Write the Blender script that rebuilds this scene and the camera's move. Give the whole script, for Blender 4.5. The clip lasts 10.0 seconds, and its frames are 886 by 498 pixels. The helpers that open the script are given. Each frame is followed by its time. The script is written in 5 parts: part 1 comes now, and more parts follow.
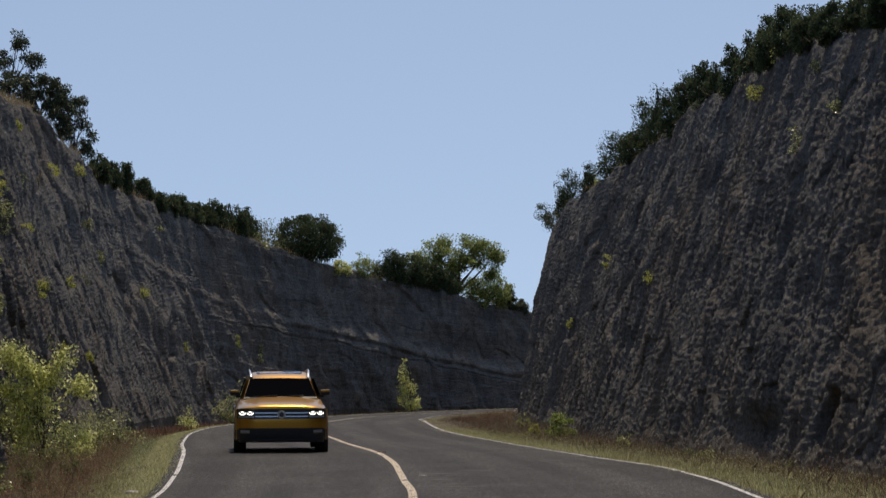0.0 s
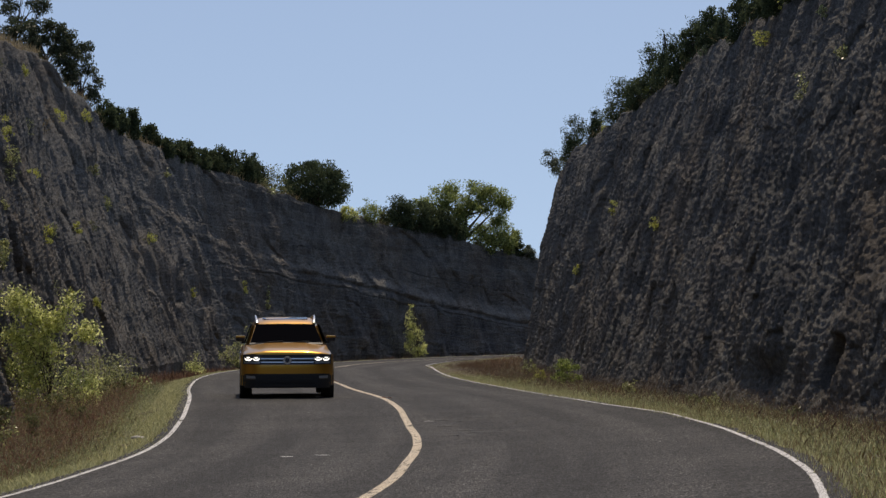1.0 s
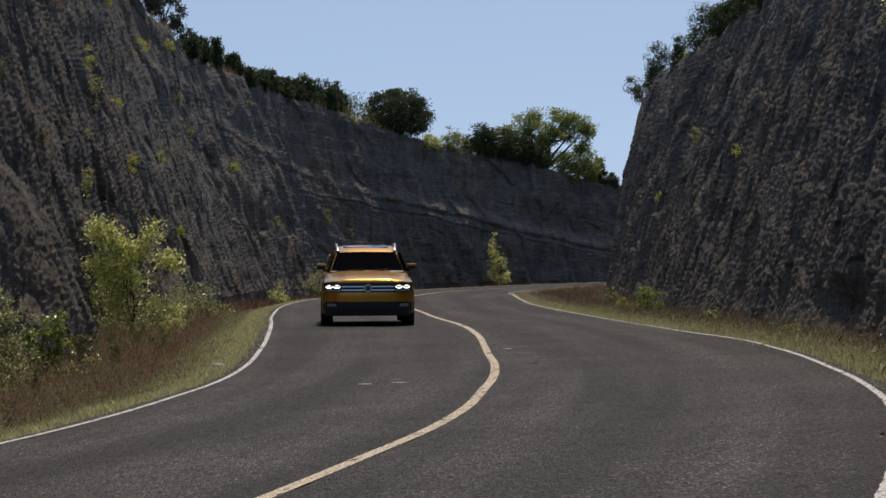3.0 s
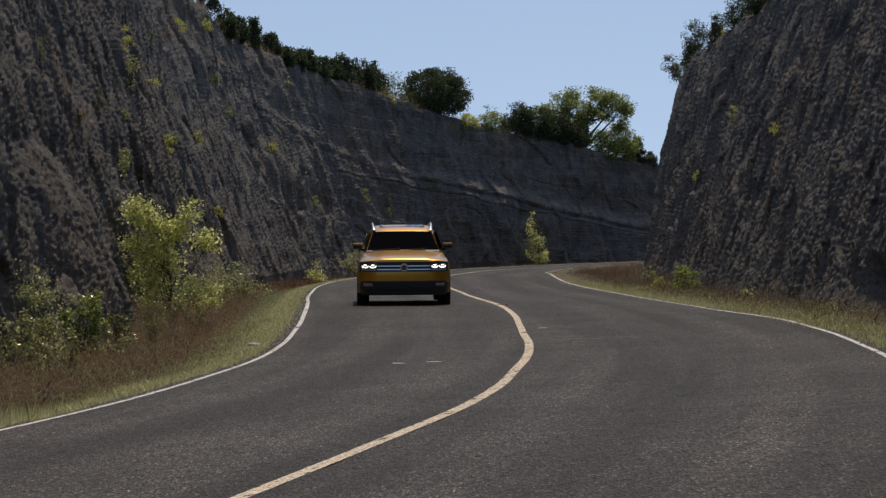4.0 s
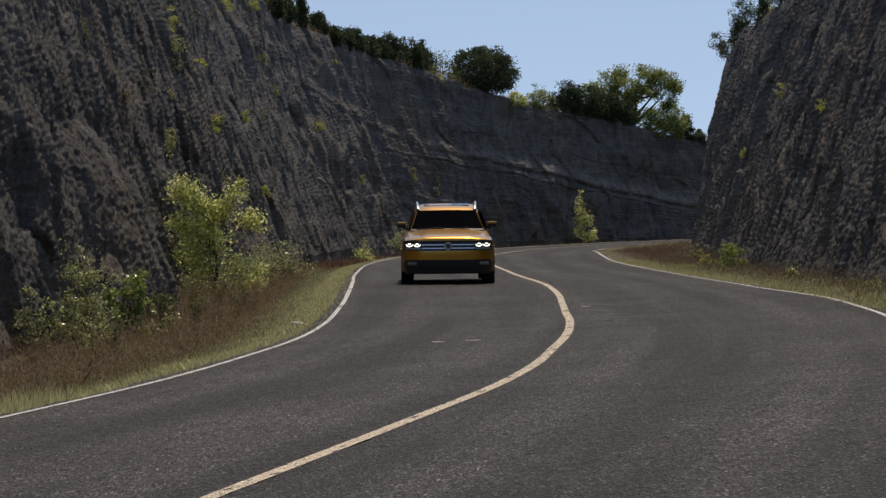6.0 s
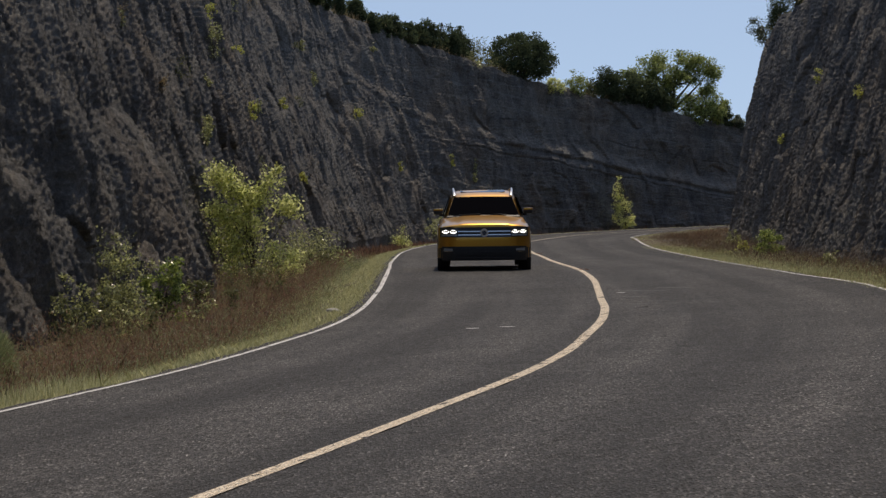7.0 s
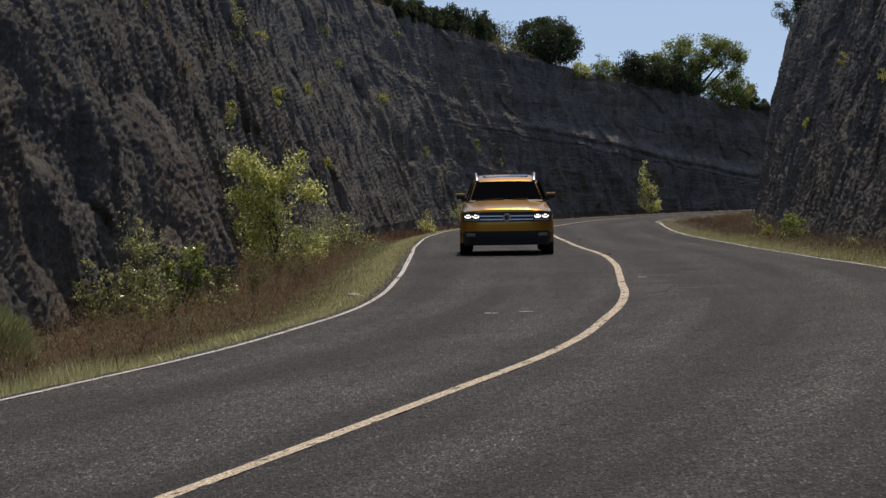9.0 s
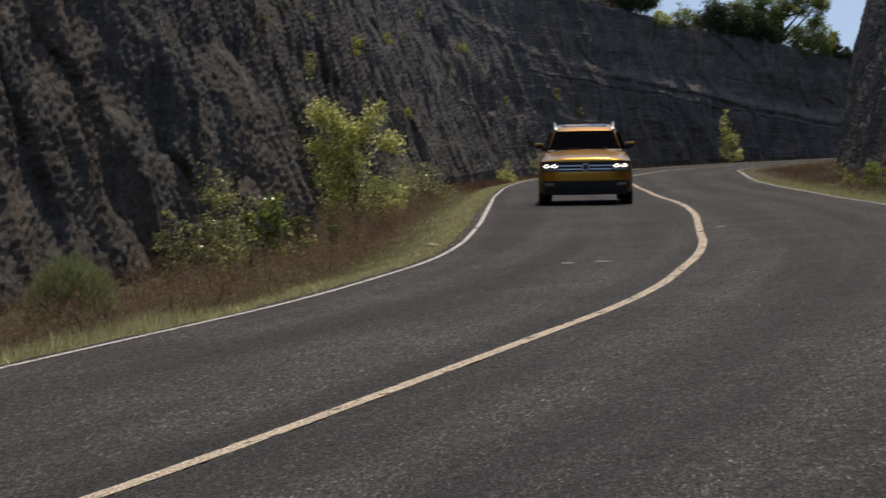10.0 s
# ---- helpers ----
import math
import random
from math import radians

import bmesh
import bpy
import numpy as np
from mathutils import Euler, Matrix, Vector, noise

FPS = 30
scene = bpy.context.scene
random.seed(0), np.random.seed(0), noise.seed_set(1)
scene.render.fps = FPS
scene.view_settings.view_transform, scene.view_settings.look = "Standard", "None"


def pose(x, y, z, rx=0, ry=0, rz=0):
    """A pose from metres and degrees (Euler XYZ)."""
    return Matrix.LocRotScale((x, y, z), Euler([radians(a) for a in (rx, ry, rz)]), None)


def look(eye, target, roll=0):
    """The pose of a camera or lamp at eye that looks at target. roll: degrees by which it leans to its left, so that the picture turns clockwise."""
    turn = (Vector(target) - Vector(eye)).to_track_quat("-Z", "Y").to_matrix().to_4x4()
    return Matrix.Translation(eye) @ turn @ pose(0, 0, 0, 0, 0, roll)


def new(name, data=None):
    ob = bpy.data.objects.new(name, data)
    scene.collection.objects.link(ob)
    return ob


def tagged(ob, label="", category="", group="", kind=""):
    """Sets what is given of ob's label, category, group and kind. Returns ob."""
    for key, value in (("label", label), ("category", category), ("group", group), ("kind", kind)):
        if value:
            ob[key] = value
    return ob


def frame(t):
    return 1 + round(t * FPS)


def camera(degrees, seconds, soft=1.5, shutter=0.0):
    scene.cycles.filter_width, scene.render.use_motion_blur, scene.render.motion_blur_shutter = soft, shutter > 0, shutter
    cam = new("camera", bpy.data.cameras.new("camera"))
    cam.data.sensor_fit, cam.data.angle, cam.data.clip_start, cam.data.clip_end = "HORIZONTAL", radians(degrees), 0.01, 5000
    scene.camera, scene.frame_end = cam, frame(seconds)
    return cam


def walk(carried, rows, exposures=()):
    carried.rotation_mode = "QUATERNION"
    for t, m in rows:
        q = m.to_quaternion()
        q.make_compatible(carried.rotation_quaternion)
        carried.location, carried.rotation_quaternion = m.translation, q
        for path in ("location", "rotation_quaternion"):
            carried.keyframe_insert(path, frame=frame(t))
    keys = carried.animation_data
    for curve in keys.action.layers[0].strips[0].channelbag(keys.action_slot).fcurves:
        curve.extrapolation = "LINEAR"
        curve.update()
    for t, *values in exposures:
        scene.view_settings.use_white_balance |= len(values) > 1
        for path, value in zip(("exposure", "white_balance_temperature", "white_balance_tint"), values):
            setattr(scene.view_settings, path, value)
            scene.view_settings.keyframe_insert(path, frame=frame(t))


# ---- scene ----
# ---- the camera and its walk ----
cam = camera(23.2, 10.0, soft=1.35, shutter=0.5)


def aim(x, y, z, pan, rise, roll):
    """Eye, turn to the left, tilt upwards and lean, in degrees."""
    return pose(x, y, z, 90 + rise, 0, pan) @ pose(0, 0, 0, 0, 0, roll)


ROWS = [
    (0, -0.248, -0.040, 1.805, -3.799, 3.299, 0.204),
    (0.5, -0.222, -0.025, 1.805, -3.816, 2.507, 0.256),
    (1, -0.204, -0.012, 1.805, -3.599, 1.867, 0.267),
    (1.5, -0.184, -0.006, 1.805, -3.363, 1.543, 0.252),
    (2, -0.160, 0.000, 1.804, -2.719, 1.126, 0.197),
    (2.5, -0.136, 0.008, 1.802, -2.098, 0.559, 0.190),
    (3, -0.104, 0.010, 1.801, -1.349, -0.052, 0.144),
    (4.5, 0.000, 0.000, 1.800, 0.000, -0.690, 0.000),
    (5, 0.036, -0.008, 1.800, 0.265, -0.802, -0.043),
    (6.5, 0.140, -0.012, 1.800, 1.565, -1.342, -0.213),
    (7, 0.169, -0.014, 1.799, 2.091, -1.517, -0.260),
    (7.5, 0.194, -0.018, 1.800, 2.410, -1.735, -0.307),
    (8, 0.222, -0.024, 1.800, 2.499, -1.747, -0.322),
    (8.5, 0.252, -0.030, 1.800, 2.626, -1.748, -0.362),
    (9, 0.280, -0.034, 1.801, 2.834, -1.919, -0.375),
    (9.5, 0.307, -0.042, 1.803, 3.355, -2.669, -0.411),
    (10, 0.335, -0.050, 1.804, 5.007, -3.232, -0.609),
]
EXPOSURE = 0.0
walk(cam, [(r[0], aim(*r[1:])) for r in ROWS], [(0, EXPOSURE, 7800, 12), (10, EXPOSURE, 7800, 12)])

# ---- world and sun ----
SUN_TO = Vector((0.10, 0.42, 1.0)).normalized()
SUN_ELEVATION = math.asin(SUN_TO.z)
SUN_TURN = math.atan2(SUN_TO.x, SUN_TO.y)
world = bpy.data.worlds.new("sky")
scene.world = world
world.use_nodes = True
wn, wl = world.node_tree.nodes, world.node_tree.links
sky = wn.new("ShaderNodeTexSky")
sky.sky_type = "NISHITA"
sky.sun_disc = False
sky.sun_elevation, sky.sun_rotation = SUN_ELEVATION, SUN_TURN
sky.altitude, sky.air_density, sky.dust_density, sky.ozone_density = 300, 1.0, 0.6, 2.0
# a clear, even sky: less of the pale haze low over the land
dome, lifted = wn.new("ShaderNodeTexCoord"), wn.new("ShaderNodeVectorMath")
lifted.operation = "ADD"
lifted.inputs[1].default_value = (0, 0, 0.22)
wl.new(dome.outputs["Generated"], lifted.inputs[0])
wl.new(lifted.outputs[0], sky.inputs[0])
wl.new(sky.outputs[0], wn["Background"].inputs[0])
wn["Background"].inputs[1].default_value = 0.141
lamp = bpy.data.lights.new("sun", "SUN")
lamp.energy, lamp.angle, lamp.color = 2.5, radians(0.53), (1.0, 0.94, 0.85)
sun = new("sun", lamp)
sun.matrix_world = look(SUN_TO * 100, (0, 0, 0))


# ---- materials ----
# from the centre line to the two edge lines
LANE_LEFT, LANE_RIGHT = 3.884, 3.649


def shader(name):
    m = bpy.data.materials.new(name)
    m.use_nodes = True
    n, l = m.node_tree.nodes, m.node_tree.links
    return m, n, l, n["Principled BSDF"]


def coords(n, l, scale=(1, 1, 1)):
    c, s = n.new("ShaderNodeTexCoord"), n.new("ShaderNodeMapping")
    s.inputs["Scale"].default_value = scale
    l.new(c.outputs["Object"], s.inputs["Vector"])
    return s.outputs["Vector"]


def grain(n, l, vec, scale, detail=4.0, rough=0.55, twist=0.0):
    t = n.new("ShaderNodeTexNoise")
    t.inputs["Scale"].default_value, t.inputs["Detail"].default_value = scale, detail
    t.inputs["Roughness"].default_value, t.inputs["Distortion"].default_value = rough, twist
    l.new(vec, t.inputs["Vector"])
    return t.outputs["Fac"]


def ramp(n, l, fac, stops):
    r = n.new("ShaderNodeValToRGB")
    e = r.color_ramp.elements
    e[0].position, e[0].color = stops[0][0], (*stops[0][1], 1)
    e[1].position, e[1].color = stops[-1][0], (*stops[-1][1], 1)
    for p, c in stops[1:-1]:
        e.new(p).color = (*c, 1)
    l.new(fac, r.inputs["Fac"])
    return r.outputs["Color"]


def blend(n, l, fac, a, b, mode="MIX"):
    x = n.new("ShaderNodeMix")
    x.data_type, x.blend_type = "RGBA", mode
    for socket, value in ((x.inputs["Factor"], fac), (x.inputs["A"], a), (x.inputs["B"], b)):
        if isinstance(value, (int, float)):
            socket.default_value = value
        elif isinstance(value, tuple):
            socket.default_value = (*value, 1)
        else:
            l.new(value, socket)
    return x.outputs["Result"]


def bumped(n, l, bsdf, height, strength, distance):
    b = n.new("ShaderNodeBump")
    b.inputs["Strength"].default_value, b.inputs["Distance"].default_value = strength, distance
    l.new(height, b.inputs["Height"])
    l.new(b.outputs["Normal"], bsdf.inputs["Normal"])


def rock_material(name):
    m, n, l, p = shader(name)
    flat, tall = coords(n, l), coords(n, l, (1.0, 1.0, 0.28))
    beds = coords(n, l, (0.12, 0.12, 1.6))
    base = ramp(n, l, grain(n, l, flat, 1.1, 9, 0.7), [(0.3, (0.139, 0.136, 0.128)), (0.5, (0.179, 0.174, 0.164)), (0.72, (0.233, 0.225, 0.210))])
    streak = ramp(n, l, grain(n, l, tall, 2.6, 7, 0.7, 0.4), [(0.36, (0.62, 0.62, 0.63)), (0.62, (1.12, 1.1, 1.06))])
    c = blend(n, l, 0.8, base, streak, "MULTIPLY")
    # rust stains and bluish unweathered stone, in patches
    rust = ramp(n, l, grain(n, l, tall, 0.42, 7, 0.7), [(0.47, (0, 0, 0)), (0.6, (1, 1, 1))])
    c = blend(n, l, rust, c, blend(n, l, 1.0, c, (1.09, 0.98, 0.89), "MULTIPLY"))
    raw = ramp(n, l, grain(n, l, coords(n, l, (1.0, 1.0, 0.5)), 0.33, 6, 0.65), [(0.5, (0, 0, 0)), (0.63, (1, 1, 1))])
    c = blend(n, l, raw, c, blend(n, l, 1.0, c, (0.8, 0.82, 0.86), "MULTIPLY"))
    bed = ramp(n, l, grain(n, l, beds, 2.2, 5, 0.65), [(0.4, (0.72, 0.72, 0.73)), (0.6, (1.06, 1.05, 1.02))])
    c = blend(n, l, 0.6, c, bed, "MULTIPLY")
    speck = ramp(n, l, grain(n, l, flat, 15.0, 8, 0.8), [(0.36, (0.42, 0.42, 0.42)), (0.53, (1.0, 1.0, 1.0)), (0.68, (2.1, 2.06, 2.0))])
    c = blend(n, l, 0.75, c, speck, "MULTIPLY")
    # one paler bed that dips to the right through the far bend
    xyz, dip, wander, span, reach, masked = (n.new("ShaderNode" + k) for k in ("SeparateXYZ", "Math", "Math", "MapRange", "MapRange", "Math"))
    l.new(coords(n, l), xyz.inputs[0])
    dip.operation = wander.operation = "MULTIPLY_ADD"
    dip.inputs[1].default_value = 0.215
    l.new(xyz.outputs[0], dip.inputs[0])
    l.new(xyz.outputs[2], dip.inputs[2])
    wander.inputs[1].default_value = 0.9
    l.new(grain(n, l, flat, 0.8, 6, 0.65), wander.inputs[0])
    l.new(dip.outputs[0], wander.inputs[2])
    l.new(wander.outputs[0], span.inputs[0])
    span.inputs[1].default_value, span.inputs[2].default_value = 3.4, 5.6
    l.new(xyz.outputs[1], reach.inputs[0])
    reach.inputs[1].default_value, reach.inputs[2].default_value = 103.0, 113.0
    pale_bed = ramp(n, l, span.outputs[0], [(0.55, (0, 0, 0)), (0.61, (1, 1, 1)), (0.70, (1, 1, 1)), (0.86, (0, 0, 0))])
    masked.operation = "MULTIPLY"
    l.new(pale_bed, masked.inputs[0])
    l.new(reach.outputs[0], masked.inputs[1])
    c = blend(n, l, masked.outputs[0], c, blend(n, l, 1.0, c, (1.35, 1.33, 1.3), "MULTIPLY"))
    # slightly darker and cooler tone below that bed
    under, below_bed = n.new("ShaderNodeMath"), ramp(n, l, span.outputs[0], [(0.50, (1, 1, 1)), (0.57, (0, 0, 0))])
    under.operation = "MULTIPLY"
    l.new(below_bed, under.inputs[0])
    l.new(reach.outputs[0], under.inputs[1])
    c = blend(n, l, under.outputs[0], c, blend(n, l, 1.0, c, (0.95, 0.96, 0.98), "MULTIPLY"))
    l.new(c, p.inputs["Base Color"])
    p.inputs["Roughness"].default_value = 0.92
    p.inputs["Specular IOR Level"].default_value = 0.25
    h = blend(n, l, 0.5, grain(n, l, flat, 30, 7, 0.8), grain(n, l, flat, 10, 8, 0.75))
    bumped(n, l, p, h, 1.0, 0.09)
    return m


def asphalt_material(name):
    m, n, l, p = shader(name)
    v = coords(n, l)
    drawn = coords(n, l, (1.0, 0.36, 1.0))
    stone = n.new("ShaderNodeTexVoronoi")
    stone.inputs["Scale"].default_value = 85
    l.new(drawn, stone.inputs["Vector"])
    c = ramp(n, l, stone.outputs["Color"], [(0.1, (0.011, 0.011, 0.011)), (0.55, (0.0395, 0.038, 0.0375)), (0.82, (0.078, 0.075, 0.0735)), (0.98, (0.15, 0.145, 0.142))])
    blotch = ramp(n, l, grain(n, l, v, 11.0, 5, 0.7), [(0.34, (0.66, 0.66, 0.66)), (0.66, (1.3, 1.3, 1.3))])
    c = blend(n, l, 1.0, c, blotch, "MULTIPLY")
    chips = ramp(n, l, grain(n, l, drawn, 55.0, 3, 0.65), [(0.36, (0.3, 0.3, 0.3)), (0.5, (0.9, 0.9, 0.9)), (0.64, (1.95, 1.92, 1.88))])
    c = blend(n, l, 1.0, c, chips, "MULTIPLY")
    worn = ramp(n, l, grain(n, l, v, 0.45, 5, 0.6), [(0.36, (0.74, 0.74, 0.75)), (0.64, (1.24, 1.23, 1.22))])
    c = blend(n, l, 1.0, c, worn, "MULTIPLY")
    # long wear along the lanes
    uv, stretch = n.new("ShaderNodeUVMap"), n.new("ShaderNodeMapping")
    uv.uv_map = "lane"
    stretch.inputs["Scale"].default_value = (1.0, 0.035, 1.0)
    l.new(uv.outputs[0], stretch.inputs["Vector"])
    track = ramp(n, l, grain(n, l, stretch.outputs[0], 1.25, 3, 0.5), [(0.41, (0.64, 0.64, 0.65)), (0.5, (0.96, 0.96, 0.96)), (0.59, (1.28, 1.27, 1.26))])
    c = blend(n, l, 1.0, c, track, "MULTIPLY")
    # darker oiled middle of each lane between the polished wheel paths
    apart, span = n.new("ShaderNodeSeparateXYZ"), n.new("ShaderNodeMapRange")
    l.new(uv.outputs[0], apart.inputs[0])
    l.new(apart.outputs[0], span.inputs[0])
    span.inputs[1].default_value, span.inputs[2].default_value = -LANE_LEFT, LANE_RIGHT
    half = LANE_LEFT / (LANE_LEFT + LANE_RIGHT)
    paths = ramp(n, l, span.outputs[0], [(0.0, (0.82, 0.82, 0.82)), (0.25 * half, (1.1, 1.1, 1.1)), (0.5 * half, (0.76, 0.76, 0.77)), (0.76 * half, (1.1, 1.1, 1.1)), (half, (0.9, 0.9, 0.9)), (half + 0.25 * (1 - half), (1.1, 1.1, 1.1)), (half + 0.5 * (1 - half), (0.78, 0.78, 0.79)), (half + 0.75 * (1 - half), (1.1, 1.1, 1.1)), (1.0, (0.84, 0.84, 0.84))])
    c = blend(n, l, 0.9, c, paths, "MULTIPLY")
    l.new(c, p.inputs["Base Color"])
    p.inputs["Roughness"].default_value = 0.8
    p.inputs["Specular IOR Level"].default_value = 0.4
    bumped(n, l, p, stone.outputs["Distance"], 0.9, 0.014)
    return m


def paint_material(name, colour, edge, cover):
    """Worn road paint: the stones of the road show through, and the tone wanders."""
    m, n, l, p = shader(name)
    v = coords(n, l, (1.0, 0.6, 1.0))
    wear = ramp(n, l, grain(n, l, v, 58, 5, 0.85), [(cover - 0.06, (0, 0, 0)), (cover + 0.07, (1, 1, 1))])
    tone = ramp(n, l, grain(n, l, v, 75, 5, 0.8), [(0.44, edge), (0.53, colour)])
    c = blend(n, l, wear, tone, (0.10, 0.085, 0.07))
    l.new(c, p.inputs["Base Color"])
    p.inputs["Roughness"].default_value = 0.75
    bumped(n, l, p, grain(n, l, v, 70, 3, 0.6), 0.8, 0.012)
    return m


def soil_material(name):
    m, n, l, p = shader(name)
    v = coords(n, l)
    c = ramp(n, l, grain(n, l, v, 1.1, 8, 0.65), [(0.32, (0.055, 0.037, 0.026)), (0.5, (0.10, 0.072, 0.047)), (0.7, (0.17, 0.13, 0.085))])
    moss = ramp(n, l, grain(n, l, v, 0.5, 5, 0.6), [(0.45, (0, 0, 0)), (0.62, (0.7, 0.7, 0.7))])
    c = blend(n, l, moss, c, (0.095, 0.105, 0.035))
    l.new(c, p.inputs["Base Color"])
    p.inputs["Roughness"].default_value = 0.95
    bumped(n, l, p, grain(n, l, v, 14, 8, 0.7), 0.8, 0.05)
    return m


def leaf_material(name, dark, light, through_light=0.45, gloss=0.45, shine=0.35):
    """Leaves: varied from one to the next, with light coming through."""
    m, n, l, p = shader(name)
    g = n.new("ShaderNodeNewGeometry")
    c = ramp(n, l, g.outputs["Random Per Island"], [(0.0, dark), (1.0, light)])
    l.new(c, p.inputs["Base Color"])
    p.inputs["Roughness"].default_value = gloss
    p.inputs["Specular IOR Level"].default_value = shine
    t, s = n.new("ShaderNodeBsdfTranslucent"), n.new("ShaderNodeMixShader")
    l.new(c, t.inputs["Color"])
    s.inputs[0].default_value = through_light
    l.new(p.outputs[0], s.inputs[1])
    l.new(t.outputs[0], s.inputs[2])
    l.new(s.outputs[0], n["Material Output"].inputs["Surface"])
    return m


def plain(name, colour, rough=0.5, metal=0.0, coat=0.0, mottle=0.12, scale=8.0):
    m, n, l, p = shader(name)
    v = coords(n, l)
    c = ramp(n, l, grain(n, l, v, scale, 5), [(0.3, tuple(q * (1 - mottle) for q in colour)), (0.7, tuple(q * (1 + mottle) for q in colour))])
    l.new(c, p.inputs["Base Color"])
    p.inputs["Roughness"].default_value, p.inputs["Metallic"].default_value = rough, metal
    p.inputs["Coat Weight"].default_value, p.inputs["Coat Roughness"].default_value = coat, 0.04
    return m


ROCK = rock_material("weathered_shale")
ASPHALT = asphalt_material("chip_seal_asphalt")
YELLOW_PAINT = paint_material("worn_yellow_paint", (0.93, 0.83, 0.67), (0.56, 0.40, 0.23), 0.525)
WHITE_PAINT = paint_material("worn_white_paint", (0.84, 0.83, 0.82), (0.60, 0.59, 0.58), 0.54)
SCRAPED = plain("scraped_asphalt", (0.105, 0.103, 0.10), 0.8, mottle=0.5, scale=25)
STONE = plain("pale_limestone", (0.42, 0.40, 0.36), 0.9, mottle=0.25, scale=30)
DEAD_LEAF = plain("dead_leaf", (0.30, 0.12, 0.06), 0.8, mottle=0.4, scale=40)
SOIL = soil_material("dry_soil")
BARK = plain("grey_bark", (0.075, 0.06, 0.048), 0.9, mottle=0.35, scale=20)
LEAF_BRIGHT = leaf_material("fresh_yellow_green_leaves", (0.24, 0.28, 0.08), (0.94, 0.95, 0.46), 0.7)
LEAF_GREEN = leaf_material("glossy_green_leaves", (0.06, 0.1, 0.025), (0.54, 0.62, 0.2), 0.5, 0.27, 0.7)
LEAF_OLIVE = leaf_material("olive_green_leaves", (0.08, 0.092, 0.032), (0.62, 0.64, 0.3), 0.5, 0.3, 0.7)
LEAF_JUNIPER = leaf_material("dark_juniper_needles", (0.045, 0.062, 0.036), (0.12, 0.15, 0.075), 0.42, 0.95, 0.1)
LEAF_SCRUB = leaf_material("dull_dark_leaves", (0.034, 0.043, 0.024), (0.108, 0.132, 0.072), 0.4)
LEAF_OAK = leaf_material("oak_leaves", (0.095, 0.13, 0.04), (0.42, 0.47, 0.16), 0.6)
LEAF_GREY = leaf_material("grey_green_leaves", (0.072, 0.09, 0.06), (0.18, 0.204, 0.132), 0.4)
LEAF_YELLOW = leaf_material("yellow_leaves", (0.3, 0.318, 0.072), (0.696, 0.696, 0.204), 0.5)
GRASS_RUST = leaf_material("rusty_dry_grass", (0.07, 0.04, 0.03), (0.40, 0.235, 0.165), 0.4, 0.7)
GRASS_GREEN = leaf_material("yellow_green_grass", (0.30, 0.32, 0.14), (0.88, 0.86, 0.52), 0.5, 0.6)
LEAF_DULL = leaf_material("dull_olive_leaves", (0.09, 0.102, 0.042), (0.264, 0.276, 0.12), 0.45)
GRASS_PALE = leaf_material("pale_seed_heads", (0.36, 0.312, 0.228), (0.72, 0.648, 0.504), 0.5, 0.6)
GRASS_GREY = leaf_material("grey_green_grass", (0.132, 0.156, 0.072), (0.396, 0.444, 0.24), 0.45, 0.55)
GRASS_DARK = leaf_material("dark_dry_weeds", (0.072, 0.052, 0.04), (0.204, 0.15, 0.108), 0.35, 0.75)
GRASS_STRAW = leaf_material("straw_coloured_grass", (0.216, 0.156, 0.084), (0.432, 0.348, 0.204), 0.35, 0.7)


# ---- helpers for building ----
def gradient_noise(x, y, z, seed=0):
    """Smooth noise of about -1 to 1 at arrays of points."""
    x, y, z = np.broadcast_arrays(np.asarray(x, float), np.asarray(y, float), np.asarray(z, float))
    xi, yi, zi = (np.floor(q).astype(np.int64) for q in (x, y, z))
    xf, yf, zf = x - xi, y - yi, z - zi
    u, v, w = (q * q * q * (q * (q * 6 - 15) + 10) for q in (xf, yf, zf))

    def corner(a, b, c):
        h = (xi + a) * 374761393 + (yi + b) * 668265263 + (zi + c) * 2147483647 + seed * 974634777
        h = (h ^ (h >> 13)) * 1274126177 & 0xFFFFFFFF
        h = h ^ (h >> 16)
        gx = ((h & 255) / 127.5) - 1
        gy = (((h >> 8) & 255) / 127.5) - 1
        gz = (((h >> 16) & 255) / 127.5) - 1
        return gx * (xf - a) + gy * (yf - b) + gz * (zf - c)

    x00 = corner(0, 0, 0) * (1 - u) + corner(1, 0, 0) * u
    x10 = corner(0, 1, 0) * (1 - u) + corner(1, 1, 0) * u
    x01 = corner(0, 0, 1) * (1 - u) + corner(1, 0, 1) * u
    x11 = corner(0, 1, 1) * (1 - u) + corner(1, 1, 1) * u
    return ((x00 * (1 - v) + x10 * v) * (1 - w) + (x01 * (1 - v) + x11 * v) * w) * 1.3


def layered(x, y, z, octaves=4, seed=0, ridged=False):
    total, size = 0.0, 1.0
    for k in range(octaves):
        g = gradient_noise(x * 2 ** k, y * 2 ** k, z * 2 ** k, seed + k)
        total = total + size * (1 - 2 * np.abs(g) if ridged else g)
        size *= 0.5
    return total


